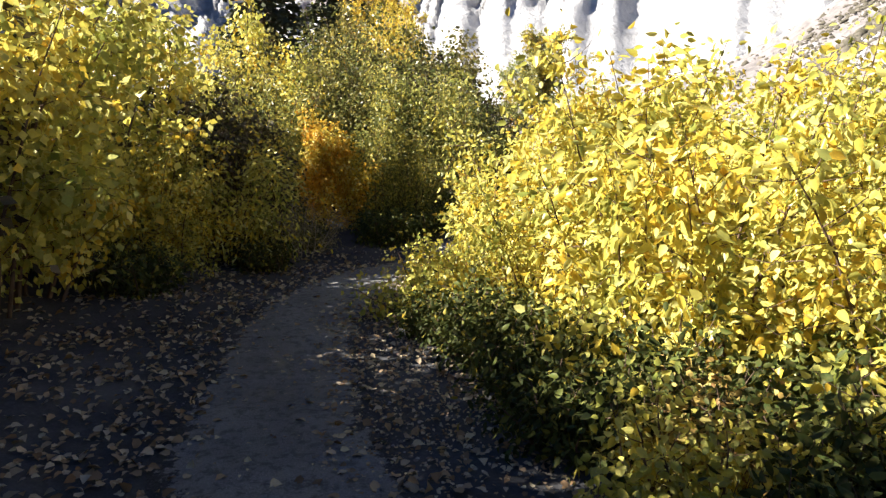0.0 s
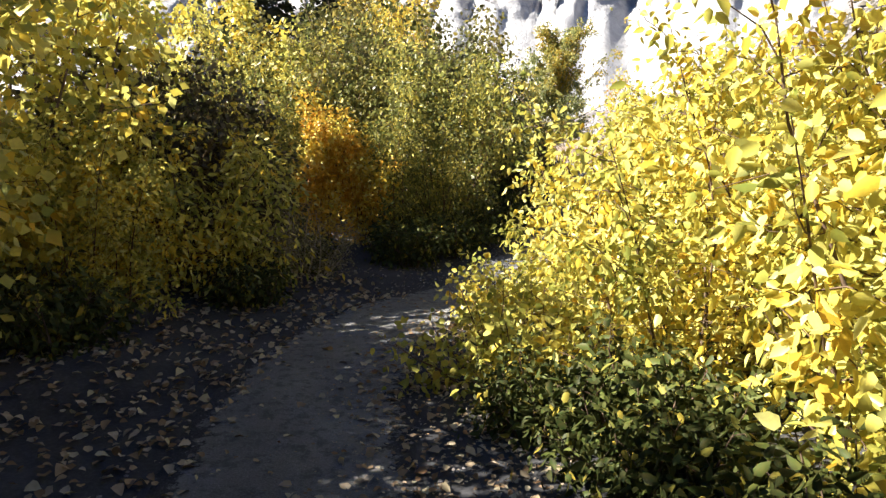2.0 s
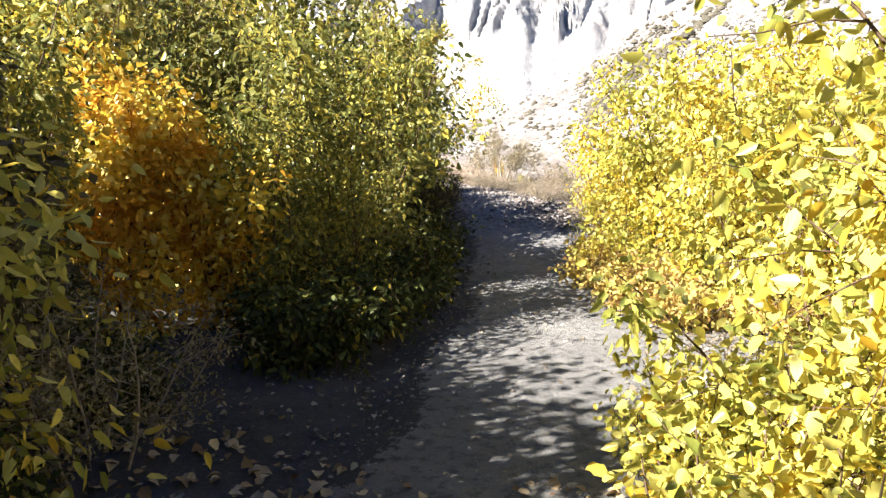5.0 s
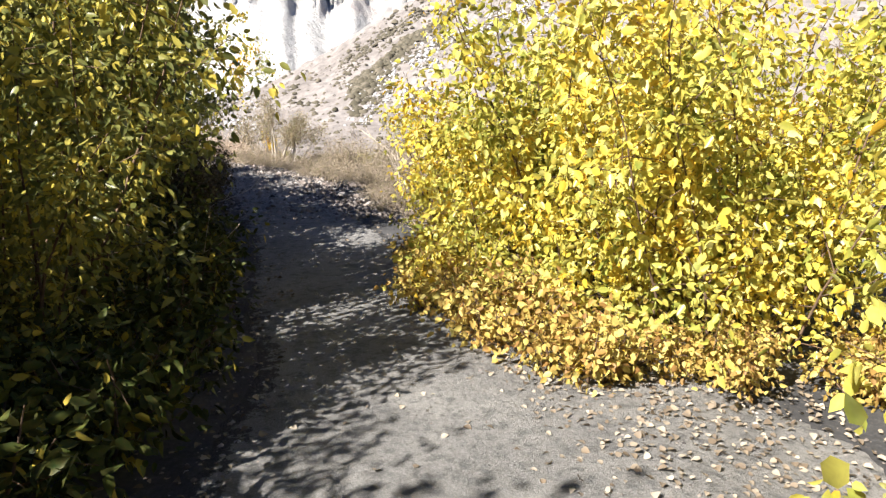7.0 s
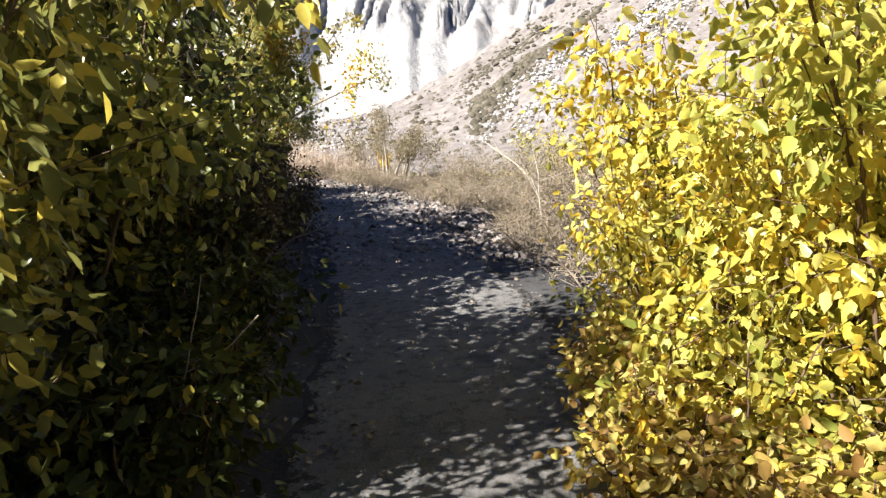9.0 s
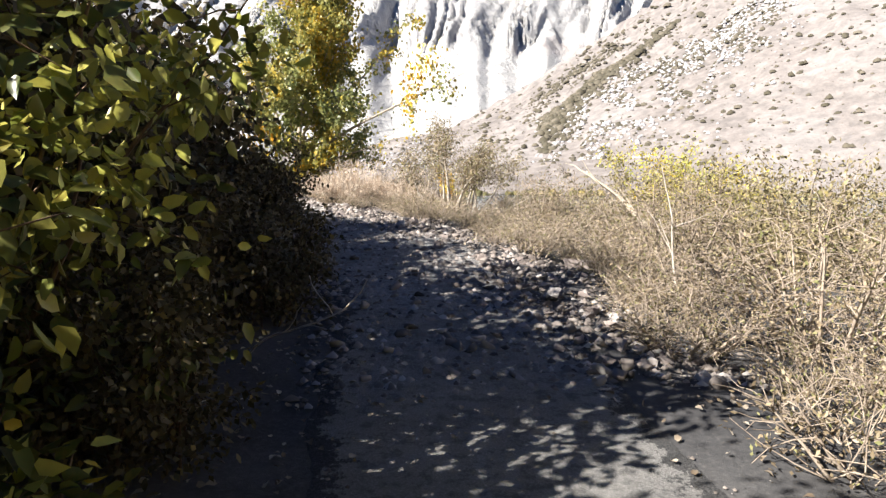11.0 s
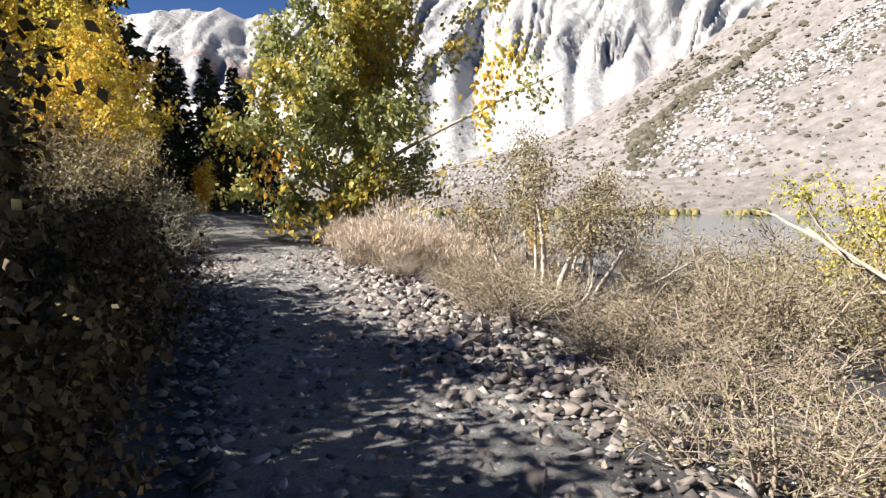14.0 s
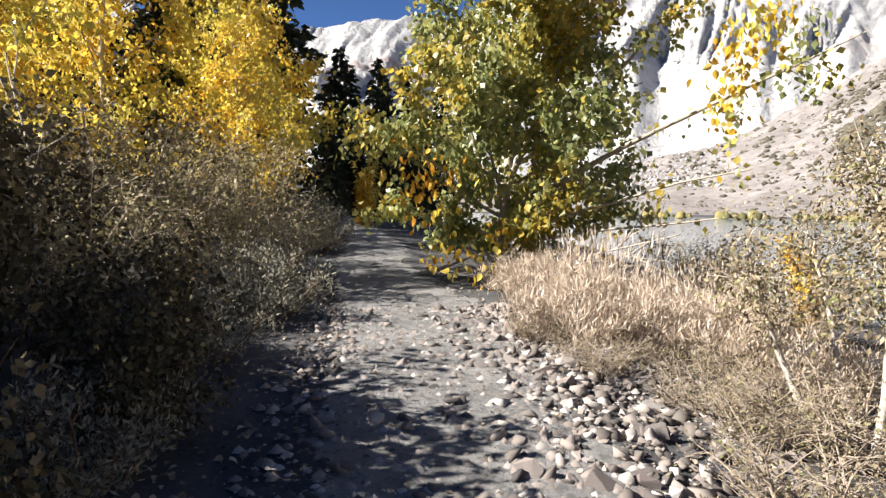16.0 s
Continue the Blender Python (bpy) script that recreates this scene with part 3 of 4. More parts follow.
def clump_cloud(name, places, sizes, material, seed, tall=0.8):
    """Far brush: small rough domes, far too many to count."""
    rng = np.random.default_rng(seed)
    n = len(places)
    a = np.arange(6) * math.pi / 3
    ring0 = np.stack([np.cos(a), np.sin(a), np.full(6, -0.3)], 1)
    ring1 = np.stack([0.75 * np.cos(a + 0.5), 0.75 * np.sin(a + 0.5), np.full(6, 0.5)], 1)
    shape = np.concatenate([ring0, ring1, [[0, 0, 1]]])
    tri = [(i, (i + 1) % 6, 6 + i) for i in range(6)] + [((i + 1) % 6, 6 + (i + 1) % 6, 6 + i) for i in range(6)] + [(6 + i, 6 + (i + 1) % 6, 12) for i in range(6)]
    v = places[:, None, :] + sizes[:, None, None] * shape[None] * np.array([1, 1, tall]) * rng.uniform(0.65, 1.3, (n, 13, 1))
    t = np.array(tri)[None] + (np.arange(n) * 13)[:, None, None]
    return tri_mesh(name, v.reshape(-1, 3), t.reshape(-1, 3), material)


def hill_point(b, s):
    return slope_point(b, s, HILL, HILL_FORM)


M_BRUSH = leaf_material("far_brush", [(0, (0.045, 0.05, 0.04)), (0.6, (0.085, 0.085, 0.07)), (1, (0.15, 0.14, 0.115))], 0.0, 0.9)
M_SHORE = leaf_material("shore_leaf", [(0, (0.07, 0.08, 0.035)), (0.5, (0.15, 0.15, 0.06)), (1, (0.32, 0.26, 0.085))], 0.1, 0.8)
rng = np.random.default_rng(5)
spots, sizes = [], []
for _ in range(5200):                              # scattered over the slope
    b, s = rng.uniform(-60, 8), rng.uniform(0.05, 0.95)
    spots.append(hill_point(b, s))
    sizes.append((0.5 + 2.8 * rng.uniform() ** 3) * (0.6 + s))


def hill_at(b, el):
    """A place on the hillside by bearing and steepness seen from the path."""
    return hill_point(b, min(0.95, max(0.05, 0.02 + 0.95 * max(el / slope_of(b, HILL), 0.01) ** 0.75)))


talus, talus_sizes = [], []
for _ in range(1500):                              # a dark band climbing a gully, thick at its foot
    f = rng.uniform(0, 1) ** 1.3
    spots.append(hill_at(-3.0 - 10.0 * f + rng.normal() * 0.35, 3.2 + 6.4 * f - abs(rng.normal()) * (1.0 - 0.7 * f)))
    sizes.append(rng.uniform(1.4, 4.2))
for _ in range(6500):                              # pale broken rock below the band, with brush between
    f = rng.uniform(0, 1)
    b, el = -4.0 - 16.0 * f + rng.normal() * 1.2, max(0.9, 3.0 + 6.2 * f - abs(rng.normal()) * 2.0)
    if noise.noise((b * 0.5, el * 0.9, 3.0)) < -0.08:
        continue
    if rng.uniform() < 0.62:
        talus.append(hill_at(b, el))
        talus_sizes.append(rng.uniform(0.5, 2.0))
    else:
        spots.append(hill_at(b, el))
        sizes.append(rng.uniform(0.7, 2.2))
for _ in range(700):                               # brush on the rib above the band
    f = rng.uniform(0, 1)
    spots.append(hill_at(-2.0 - 7.0 * f + rng.normal() * 0.5, 4.6 + 5.0 * f + rng.normal() * 0.5))
    sizes.append(rng.uniform(1.0, 2.6))
for _ in range(900):                               # a mound of broken rock at the hill's foot
    b, el = rng.uniform(5.0, 13.0), 0.7 + abs(rng.normal()) * 1.2
    if el < slope_of(b, HILL):
        pale = rng.uniform() < 0.55
        (talus if pale else spots).append(hill_at(b, el))
        (talus_sizes if pale else sizes).append(rng.uniform(0.8, 2.4))
k = Mat("pale_talus", 0.9)
M_TALUS = k.colour(k.ramp(k.noise(0.2, 4.0), [(0.3, (0.26, 0.25, 0.26)), (0.7, (0.44, 0.43, 0.435))]))
tagged(new("talus", clump_cloud("talus", np.array(talus), np.array(talus_sizes), M_TALUS, 16, 0.9)), "pale broken rocks strewn over the dry hillside", "rocks", kind="stuff")
tagged(new("hillside_brush", clump_cloud("hillside_brush", np.array(spots), np.array(sizes), M_BRUSH, 6)), "dark scattered brush and a dense band on the far hillside", "brush", kind="stuff")
spots = np.array([(-math.sin(radians(b)) * r, math.cos(radians(b)) * r, LAKE + 1.0) for b, r in zip(rng.uniform(-60, 40, 900), rng.uniform(343, 362, 900)) if noise.noise((b * 0.4, 0, 2)) > -0.12])
tagged(new("shore_thicket", clump_cloud("shore_thicket", spots, rng.uniform(0.5, 1.2, len(spots)) * rng.uniform(0.9, 2.6, len(spots)), M_SHORE, 8, 1.1)), "yellow green thicket along the far shore", "thicket", kind="stuff")

# ---- plants: the place ----
def stretch(y0, y1):
    return int(np.abs(MID[:, 1] - y0).argmin()), int(np.abs(MID[:, 1] - y1).argmin())


YB, SW, UG, DS = "yellow bushes beside the path", "shaded willows beside the path", "undergrowth", "dry shrubs toward the lake"
gold_a = shrub("cottonwood_bush", "bright yellow cottonwood bush in full sun", "bush", 1, 3.5, 3.2, 20, 13500, 0.074, M_GOLD, width=0.85, side_limbs=12, group=YB)
gold_b = shrub("cottonwood_bush", "sunlit yellow and lime cottonwood bush", "bush", 2, 2.9, 3.0, 18, 10500, 0.08, M_LIME, width=0.8, side_limbs=12, group=YB)
gold_c = shrub("cottonwood_bush", "dense golden cottonwood bush, amber at its foot", "bush", 3, 3.8, 3.4, 22, 14500, 0.078, M_GOLD, width=0.85, side_limbs=13, group=YB)
willow_a = shrub("willow_bush", "olive green willow bush turning yellow", "bush", 4, 3.5, 3.4, 20, 14000, 0.072, M_OLIVE, form="slim", width=0.75, group=SW)
willow_b = shrub("willow_bush", "dark green leafy willow bush in shade", "bush", 5, 3.4, 3.2, 18, 10000, 0.08, M_GREEN, width=0.85, group=SW)
willow_c = shrub("willow_bush", "yellow and olive willow bush with hanging leaves", "bush", 6, 3.5, 3.4, 18, 15000, 0.076, M_LIME, form="slim", width=0.8, group=SW)
willow_d = shrub("willow_bush", "dark green willow bush with some yellow leaves over the path", "bush", 34, 4.2, 3.9, 22, 14000, 0.08, M_MIXED, width=0.75, side_limbs=11, group=SW)
amber = shrub("young_aspen", "small amber orange shrub among green willows", "bush", 7, 2.5, 0.62, 7, 4200, 0.075, M_AMBER, low=0.03, loose=0.11)
under_a = shrub("undergrowth_bush", "low leafy undergrowth of yellow green leaves", "bush", 8, 1.1, 1.7, 14, 1800, 0.078, M_LIME, side_limbs=6, group=UG)
under_b = shrub("undergrowth_bush", "low green undergrowth, leaf colour darkened for shade", "bush", 9, 0.9, 1.6, 14, 2900, 0.082, M_SHADED_GREEN, width=0.75, side_limbs=6, group=UG)
dry_a = shrub("dry_shrub", "dry tan bitterbrush shrub with sparse leaves", "bush", 10, 1.3, 2.2, 18, 4600, 0.036, M_DRY, M_DRYTWIG, form="slim", width=0.45, loose=0.06, droop=-0.2, side_limbs=22, group=DS)
dry_b = shrub("dry_shrub", "low brown brittle shrub with thin grey twigs", "bush", 11, 0.8, 1.9, 20, 3200, 0.034, M_DRY, M_DRYTWIG, form="slim", width=0.45, loose=0.05, droop=-0.2, side_limbs=18, group=DS)
dry_c = shrub("willow_shrub", "thin olive and tan willow shrub in sun", "bush", 12, 1.9, 2.6, 16, 6000, 0.05, M_HAZEL, M_DRYTWIG, form="slim", width=0.55, loose=0.08, side_limbs=12, group=DS)
sage = shrub("sagebrush", "grey green sagebrush at the path's edge", "bush", 13, 0.8, 1.5, 20, 5200, 0.05, M_SAGE, form="slim", width=0.3, loose=0.05, droop=-0.6, side_limbs=9, group="sagebrush")
shade_a = shrub("thicket_bush", "dense thicket bush, leaf colour darkened for shade", "bush", 14, 2.9, 2.8, 20, 9500, 0.09, M_SHADED, form="slim", width=0.7, loose=0.09, side_limbs=10, group="dark thicket")

# the lit side toward the lake
put(gold_a, 2.75, 0.3, 20)
again(gold_b, 4.2, -0.7, 80, 1.3)
again(gold_a, 5.6, 1.0, 200, 1.2)
again(gold_b, 2.2, 1.4, 150, 0.9)
again(gold_b, 6.2, -1.8, 300, 1.15)
again(gold_a, 7.6, -0.8, 100, 1.0)
put(gold_b, 4.0, 2.2, 10)
put(gold_c, 2.3, 6.7, 0)
again(gold_c, 2.75, 5.3, 130, 0.95)
again(gold_a, 4.8, 7.4, 240, 1.1)
again(gold_c, 5.4, 4.6, 60, 0.95)
under_c = shrub("undergrowth_bush", "low faded amber and brown leaves at the foot of yellow bushes", "bush", 38, 0.8, 1.4, 14, 2200, 0.07, M_FADED, side_limbs=8, group=UG)
put(under_c, 1.2, 5.5, 0, 0.85)
for px, py, tn, sc in ((0.98, 6.3, 80, 0.75), (1.05, 7.0, 150, 0.8), (1.6, 4.85, 220, 0.8), (2.4, 4.6, 300, 0.62), (3.4, 4.3, 40, 0.7), (1.35, 7.8, 10, 0.8), (4.6, -3.5, 60, 0.8), (5.9, -4.2, 170, 0.8)):
    again(under_c, px, py, tn, sc)
put(under_a, 1.55, -0.9, 0, 0.85)
again(under_a, 1.05, 0.3, 90, 0.75)
again(under_a, 1.25, 1.2, 200, 0.7)
again(gold_a, 2.35, 7.9, 330, 0.8)
again(under_a, 1.1, 2.0, 20, 0.6)
again(under_a, 1.75, 2.1, 110, 0.75)
again(under_b, 2.6, -1.6, 200, 0.9)
again(under_a, 4.0, -2.3, 280, 1.1)
again(under_a, 4.5, -4.15, 60, 0.7)
again(under_b, 5.15, -4.75, 190, 0.75)
again(under_b, 3.9, -3.6, 310, 0.75)
again(under_a, 5.6, -3.4, 20, 0.9)
again(under_a, 2.3, 2.3, 30, 0.8)
again(under_a, 1.35, 5.7, 170, 0.5)
again(under_a, 1.15, 6.45, 140, 0.8)
again(under_a, 1.4, 7.5, 250, 0.75)
again(gold_c, 1.55, 7.2, 210, 0.65)
# the shaded bank
put(willow_d, -2.5, 5.5, 0, 1.03)
put(willow_a, -3.5, 0.9, 20, 0.6)
put(willow_b, -2.8, 7.1, 40, 1.2)
again(willow_a, -4.6, 6.2, 120, 1.1)
put(willow_c, -2.2, -3.5, 0, 1.35)
# next four willows: unseen, added left and behind the start to shade it
again(willow_c, -2.6, -6.2, 100, 1.5)
again(willow_a, 0.9, -9.2, 210, 1.6)
again(willow_c, 3.0, -10.9, 10, 1.4)
again(willow_b, -0.5, -7.8, 60, 1.7)
again(willow_c, -4.0, -1.5, 50, 1.55)
willow_e = shrub("willow_bush", "low olive willow bush with long hanging leaves turning yellow", "bush", 35, 2.2, 2.6, 15, 7500, 0.088, M_LIME, width=0.62, loose=0.12, side_limbs=11, group=SW)
put(willow_e, -2.5, 0.15)
sapling = shrub("willow_sapling", "slender upright green willow beside an amber shrub", "bush", 36, 3.5, 1.0, 9, 5500, 0.075, M_MIXED, width=0.7, loose=0.12, side_limbs=12)
put(sapling, -3.25, 1.75)
for px, py, tn, sc in ((-3.55, 1.15, 160, 0.85), (-2.95, 2.0, 30, 0.7), (-1.8, 6.0, 20, 1.1), (-1.95, 3.65, 40, 0.76), (-1.6, 4.4, 170, 0.72)):
    again(sapling, px, py, tn, sc)
again(dry_c, -1.9, 1.2, 40, 0.6)
again(under_b, -1.75, 0.1, 200, 0.75)
again(gold_c, -2.6, -1.0, 90, 0.65)
again(willow_a, -4.6, 4.2, 60, 1.1)
# thicket copies, mostly out of view, added to shade the path's first stretch
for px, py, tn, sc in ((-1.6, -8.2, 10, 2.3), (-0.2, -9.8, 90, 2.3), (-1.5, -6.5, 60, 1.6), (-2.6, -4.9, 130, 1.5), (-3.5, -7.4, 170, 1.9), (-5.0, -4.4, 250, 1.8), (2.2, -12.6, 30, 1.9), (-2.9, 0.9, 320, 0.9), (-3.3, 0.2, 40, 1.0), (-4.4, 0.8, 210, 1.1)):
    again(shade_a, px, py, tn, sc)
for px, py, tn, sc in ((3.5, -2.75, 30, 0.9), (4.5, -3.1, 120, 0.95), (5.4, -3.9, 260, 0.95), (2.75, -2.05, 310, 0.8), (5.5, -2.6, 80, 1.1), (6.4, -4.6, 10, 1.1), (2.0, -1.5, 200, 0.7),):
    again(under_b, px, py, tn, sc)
put(amber, -2.75, 2.9, 0)
again(amber, -1.6, 22.6, 50, 0.5)
again(amber, -12.6, 29.8, 200, 0.75)
again(amber, -2.35, 3.35, 120, 0.85)
again(willow_c, -5.6, 4.2, 20, 1.4)
again(willow_a, -4.5, 8.9, 80, 1.5)
# unseen thicket copy, added only for its shadow across the path
again(shade_a, -4.2, 9.9, 20, 1.45)
again(willow_a, -6.4, 9.4, 140, 1.55)
again(willow_b, -2.7, 8.8, 170, 0.95)
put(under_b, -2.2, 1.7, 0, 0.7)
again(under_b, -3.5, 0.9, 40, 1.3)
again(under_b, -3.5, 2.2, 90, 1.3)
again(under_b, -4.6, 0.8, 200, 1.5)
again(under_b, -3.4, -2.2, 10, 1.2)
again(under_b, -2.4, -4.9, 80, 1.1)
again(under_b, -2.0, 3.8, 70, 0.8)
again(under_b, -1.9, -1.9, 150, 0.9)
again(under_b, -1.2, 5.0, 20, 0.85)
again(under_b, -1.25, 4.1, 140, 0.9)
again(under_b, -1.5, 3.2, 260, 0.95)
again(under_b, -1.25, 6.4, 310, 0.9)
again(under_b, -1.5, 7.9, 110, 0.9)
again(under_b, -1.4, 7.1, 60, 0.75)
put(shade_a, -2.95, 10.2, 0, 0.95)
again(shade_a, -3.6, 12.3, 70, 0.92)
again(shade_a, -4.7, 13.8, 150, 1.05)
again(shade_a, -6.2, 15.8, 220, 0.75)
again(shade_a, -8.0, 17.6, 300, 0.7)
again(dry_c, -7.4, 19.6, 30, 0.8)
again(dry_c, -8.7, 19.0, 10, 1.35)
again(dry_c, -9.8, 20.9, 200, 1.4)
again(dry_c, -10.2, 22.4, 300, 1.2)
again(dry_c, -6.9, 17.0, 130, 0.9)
# next six thicket copies: mostly out of view, added as shadow casters
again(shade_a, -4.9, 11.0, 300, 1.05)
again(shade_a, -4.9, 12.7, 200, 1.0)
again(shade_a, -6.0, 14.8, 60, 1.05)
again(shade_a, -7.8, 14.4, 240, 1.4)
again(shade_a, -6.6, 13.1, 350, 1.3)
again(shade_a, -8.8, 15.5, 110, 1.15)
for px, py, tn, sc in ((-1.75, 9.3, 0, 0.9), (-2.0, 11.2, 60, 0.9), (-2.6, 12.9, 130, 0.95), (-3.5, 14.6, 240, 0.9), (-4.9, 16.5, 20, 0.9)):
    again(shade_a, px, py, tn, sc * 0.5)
put(sage, -6.3, 18.9, 0)
for px, py, tn, sc in ((-4.6, 15.9, 100, 0.8), (-8.1, 21.2, 200, 0.9), (-9.4, 23.4, 20, 1.1), (-10.9, 25.2, 60, 1.2), (-2.2, 12.2, 60, 0.8), (-5.6, 17.5, 10, 0.8), (-12.6, 27.4, 140, 1.3), (-10.6, 22.4, 220, 1.2)):
    again(sage, px, py, tn, sc)
# dry shrubs between path and lake
put(dry_a, 0.2, 20.6, 0)
for px, py, tn, sc in ((2.0, 11.4, 90, 1.0), (1.7, 14.4, 190, 1.0), (0.6, 17.4, 40, 1.0), (-1.6, 22.4, 300, 0.75), (3.4, 12.8, 10, 1.1), (-3.4, 24.0, 120, 0.85), (2.4, 16.4, 250, 1.1)):
    again(dry_a, px, py, tn, sc)
put(dry_b, 1.75, 9.4, 0)
for px, py, tn, sc in ((1.5, 12.6, 80, 0.9), (0.9, 14.9, 170, 0.9), (0.0, 16.9, 60, 0.85), (-1.5, 18.5, 260, 0.8), (3.0, 10.6, 30, 1.1), (1.6, 18.8, 30, 1.2), (1.15, 13.8, 200, 0.75), (0.35, 15.9, 330, 0.75), (-0.55, 17.7, 90, 0.75), (-4.6, 21.6, 10, 0.8)):
    again(dry_b, px, py, tn, sc)
put(dry_c, 5.2, 20.6, 0)
for px, py, tn, sc in ((3.8, 15.2, 100, 1.1), (2.3, 18.6, 140, 1.05), (3.3, 17.6, 20, 1.15), (1.2, 23.2, 200, 0.75), (-3.0, 26.0, 290, 0.7), (5.4, 18.0, 20, 1.1), (4.4, 11.0, 60, 0.9), (0.0, 25.5, 160, 0.6), (6.4, 14.0, 240, 1.0), (5.6, 22.5, 80, 1.2), (3.2, 25.5, 30, 1.2), (4.4, 20.2, 60, 1.1), (2.6, 22.8, 110, 1.1), (6.8, 19.6, 210, 1.2), (4.6, 16.4, 330, 1.0)):
    again(dry_c, px, py, tn, sc)
for n, i in enumerate(range(stretch(9.0, 20.0)[0], stretch(9.0, 20.0)[1], 10)):
    off = 2.0 + 0.25 * math.sin(n * 2.1)
    again(dry_b, MID[i, 0] + RIGHT[i, 0] * off, MID[i, 1] + RIGHT[i, 1] * off, n * 77, 0.5 + 0.12 * (n % 3))
lime_far = shrub("lime_bush", "pale yellow green bush in sun near the lake", "bush", 15, 2.6, 3.0, 16, 11000, 0.055, M_LIME, width=0.8)
put(lime_far, 3.7, 21.6, 0, 1.3)
white_stem = shrub("pale_stemmed_shrub", "shrub with bleached white stems under a dense brown crown", "bush", 16, 2.3, 2.7, 9, 15000, 0.04, M_DRY, wood=M_PALE, form="slim", width=0.45, low=0.55, stem_r=0.034, side_limbs=14, loose=0.08)
put(white_stem, -1.1, 18.8)
straw = shrub("rabbitbrush", "pale straw coloured feathery shrub with a brown twiggy foot", "bush", 17, 0.8, 1.6, 32, 6500, 0.085, M_STRAW, M_DRYTWIG, form="slim", width=0.13, loose=0.03, droop=-1.3,
              side_limbs=8, low=0.3, stem_r=0.007, group="pale feathery shrubs")
put(straw, -3.3, 19.8)
for px, py, tn, sc in ((-2.3, 19.9, 80, 0.85), (-3.9, 20.8, 160, 0.9), (-1.5, 19.5, 220, 0.7), (-2.8, 21.0, 20, 0.95), (-4.5, 21.5, 300, 0.75)):
    again(straw, px, py, tn, sc)
tuft = grass_clump("dry_grass", "thin tall straw grass behind a pale shrub", 21, 0.95, 0.45, 900, M_STRAW, "straw grass")
put(tuft, -3.4, 20.5)
again(tuft, -2.2, 20.4, 90, 0.9)
for px, py, tn, sc in ((-3.0, 18.95, 10, 0.45), (-2.2, 18.75, 140, 0.5), (-3.7, 19.6, 250, 0.4)):
    again(dry_b, px, py, tn, sc)
poplar = leafy_tree("poplar_tree", "leaning young poplar with green hanging leaves and bare grey limbs", 18, 5.4, 2.3, 0.08, 48, 31000, 0.095, M_POPLAR, (0.9, 0.1), wood=M_LIMB, start=0.03,
                    extra=[((0.3, 0, 1.0), (4.2, -0.4, 3.1), 0.05, 0.25), ((0.4, -0.3, 0.7), (3.4, -0.9, 1.2), 0.03, 0.05), ((0.2, -0.4, 0.5), (3.0, -0.8, 0.9), 0.025, 0.03),
                           ((0.5, 0.1, 1.6), (3.0, 0.0, 4.4), 0.04, 0.5), ((0.3, -0.2, 0.3), (2.2, -1.2, 0.5), 0.025, 0.02), ((0.0, 0, 1.0), (1.6, 0.3, 4.6), 0.05, 0.5), ((-0.1, 0, 1.0), (-0.9, 0.3, 4.2), 0.04, 0.5)])
spray_rng = np.random.default_rng(33)
spots = np.concatenate([np.array(c) + spray_rng.normal(size=(n, 3)) * w for c, n, w in (((3.0, -0.3, 2.5), 150, (0.14, 0.14, 0.35)), ((3.35, -0.3, 3.2), 130, (0.2, 0.14, 0.25)), ((-0.4, -1.5, 1.3), 160, (0.3, 0.2, 0.25)), ((0.2, -1.2, 0.4), 90, (0.3, 0.2, 0.2)))])
hang = spray_rng.normal(size=spots.shape) * 0.4 - np.array([0, 0, 0.9])
tagged(part_mesh("yellow_spray", leaves_mesh("yellow_spray", spots, hang, 0.10, M_AMBER, spray_rng), poplar, "clusters of bright yellow hanging leaves"), kind="stuff")
put(poplar, -5.5, 22.8)
yellow_a = leafy_tree("aspen_tree", "golden yellow aspen above the dark thicket", 19, 6.0, 2.5, 0.07, 34, 8500, 0.10, M_ASPEN, group="golden aspens", start=0.06, wood=M_LIMB)
put(yellow_a, -13.8, 26.2, 0, 1.1)
for px, py, tn, sc in ((-14.6, 23.4, 90, 1.25), (-11.2, 23.6, 200, 0.7), (-10.8, 18.9, 150, 0.95), (-6.2, 12.4, 30, 0.85), (-16.5, 28.5, 40, 1.4)):
    again(yellow_a, px, py, tn, sc)
fir = conifer(20, 13.0, 2.6)
put(fir, -18.6, 43.0, 0, 0.5)
for px, py, tn, sc in ((-19.5, 33.5, 50, 1.0), (-25.0, 38.5, 130, 1.1), (-24.0, 34.0, 200, 1.25), (-17.6, 36.0, 300, 0.46), (-16.4, 33.0, 40, 0.36), (-16.7, 38.8, 80, 0.5), (-15.6, 35.4, 310, 0.42), (-17.2, 37.4, 170, 0.5), (-16.0, 40.6, 260, 0.44), (-19.6, 38.0, 220, 0.55), (-19.0, 28.0, 10, 1.0), (-25.0, 28.0, 90, 1.3), (-22.0, 24.0, 160, 1.2)):
    again(fir, px, py, tn, sc)

# ---- fallen leaves ----
rng = np.random.default_rng(40)


def strewn(n, first, last, left, right, spread_power=1.0):
    """Places on the ground along a stretch of the path."""
    i = rng.integers(first, last, n)
    u = rng.uniform(0, 1, n) ** spread_power
    off = left + (right - left) * u
    x, y = MID[i, 0] + RIGHT[i, 0] * off + rng.normal(size=n) * 0.1, MID[i, 1] + RIGHT[i, 1] * off + rng.normal(size=n) * 0.1
    return np.stack([x, y, ground_at(x, y)], 1)


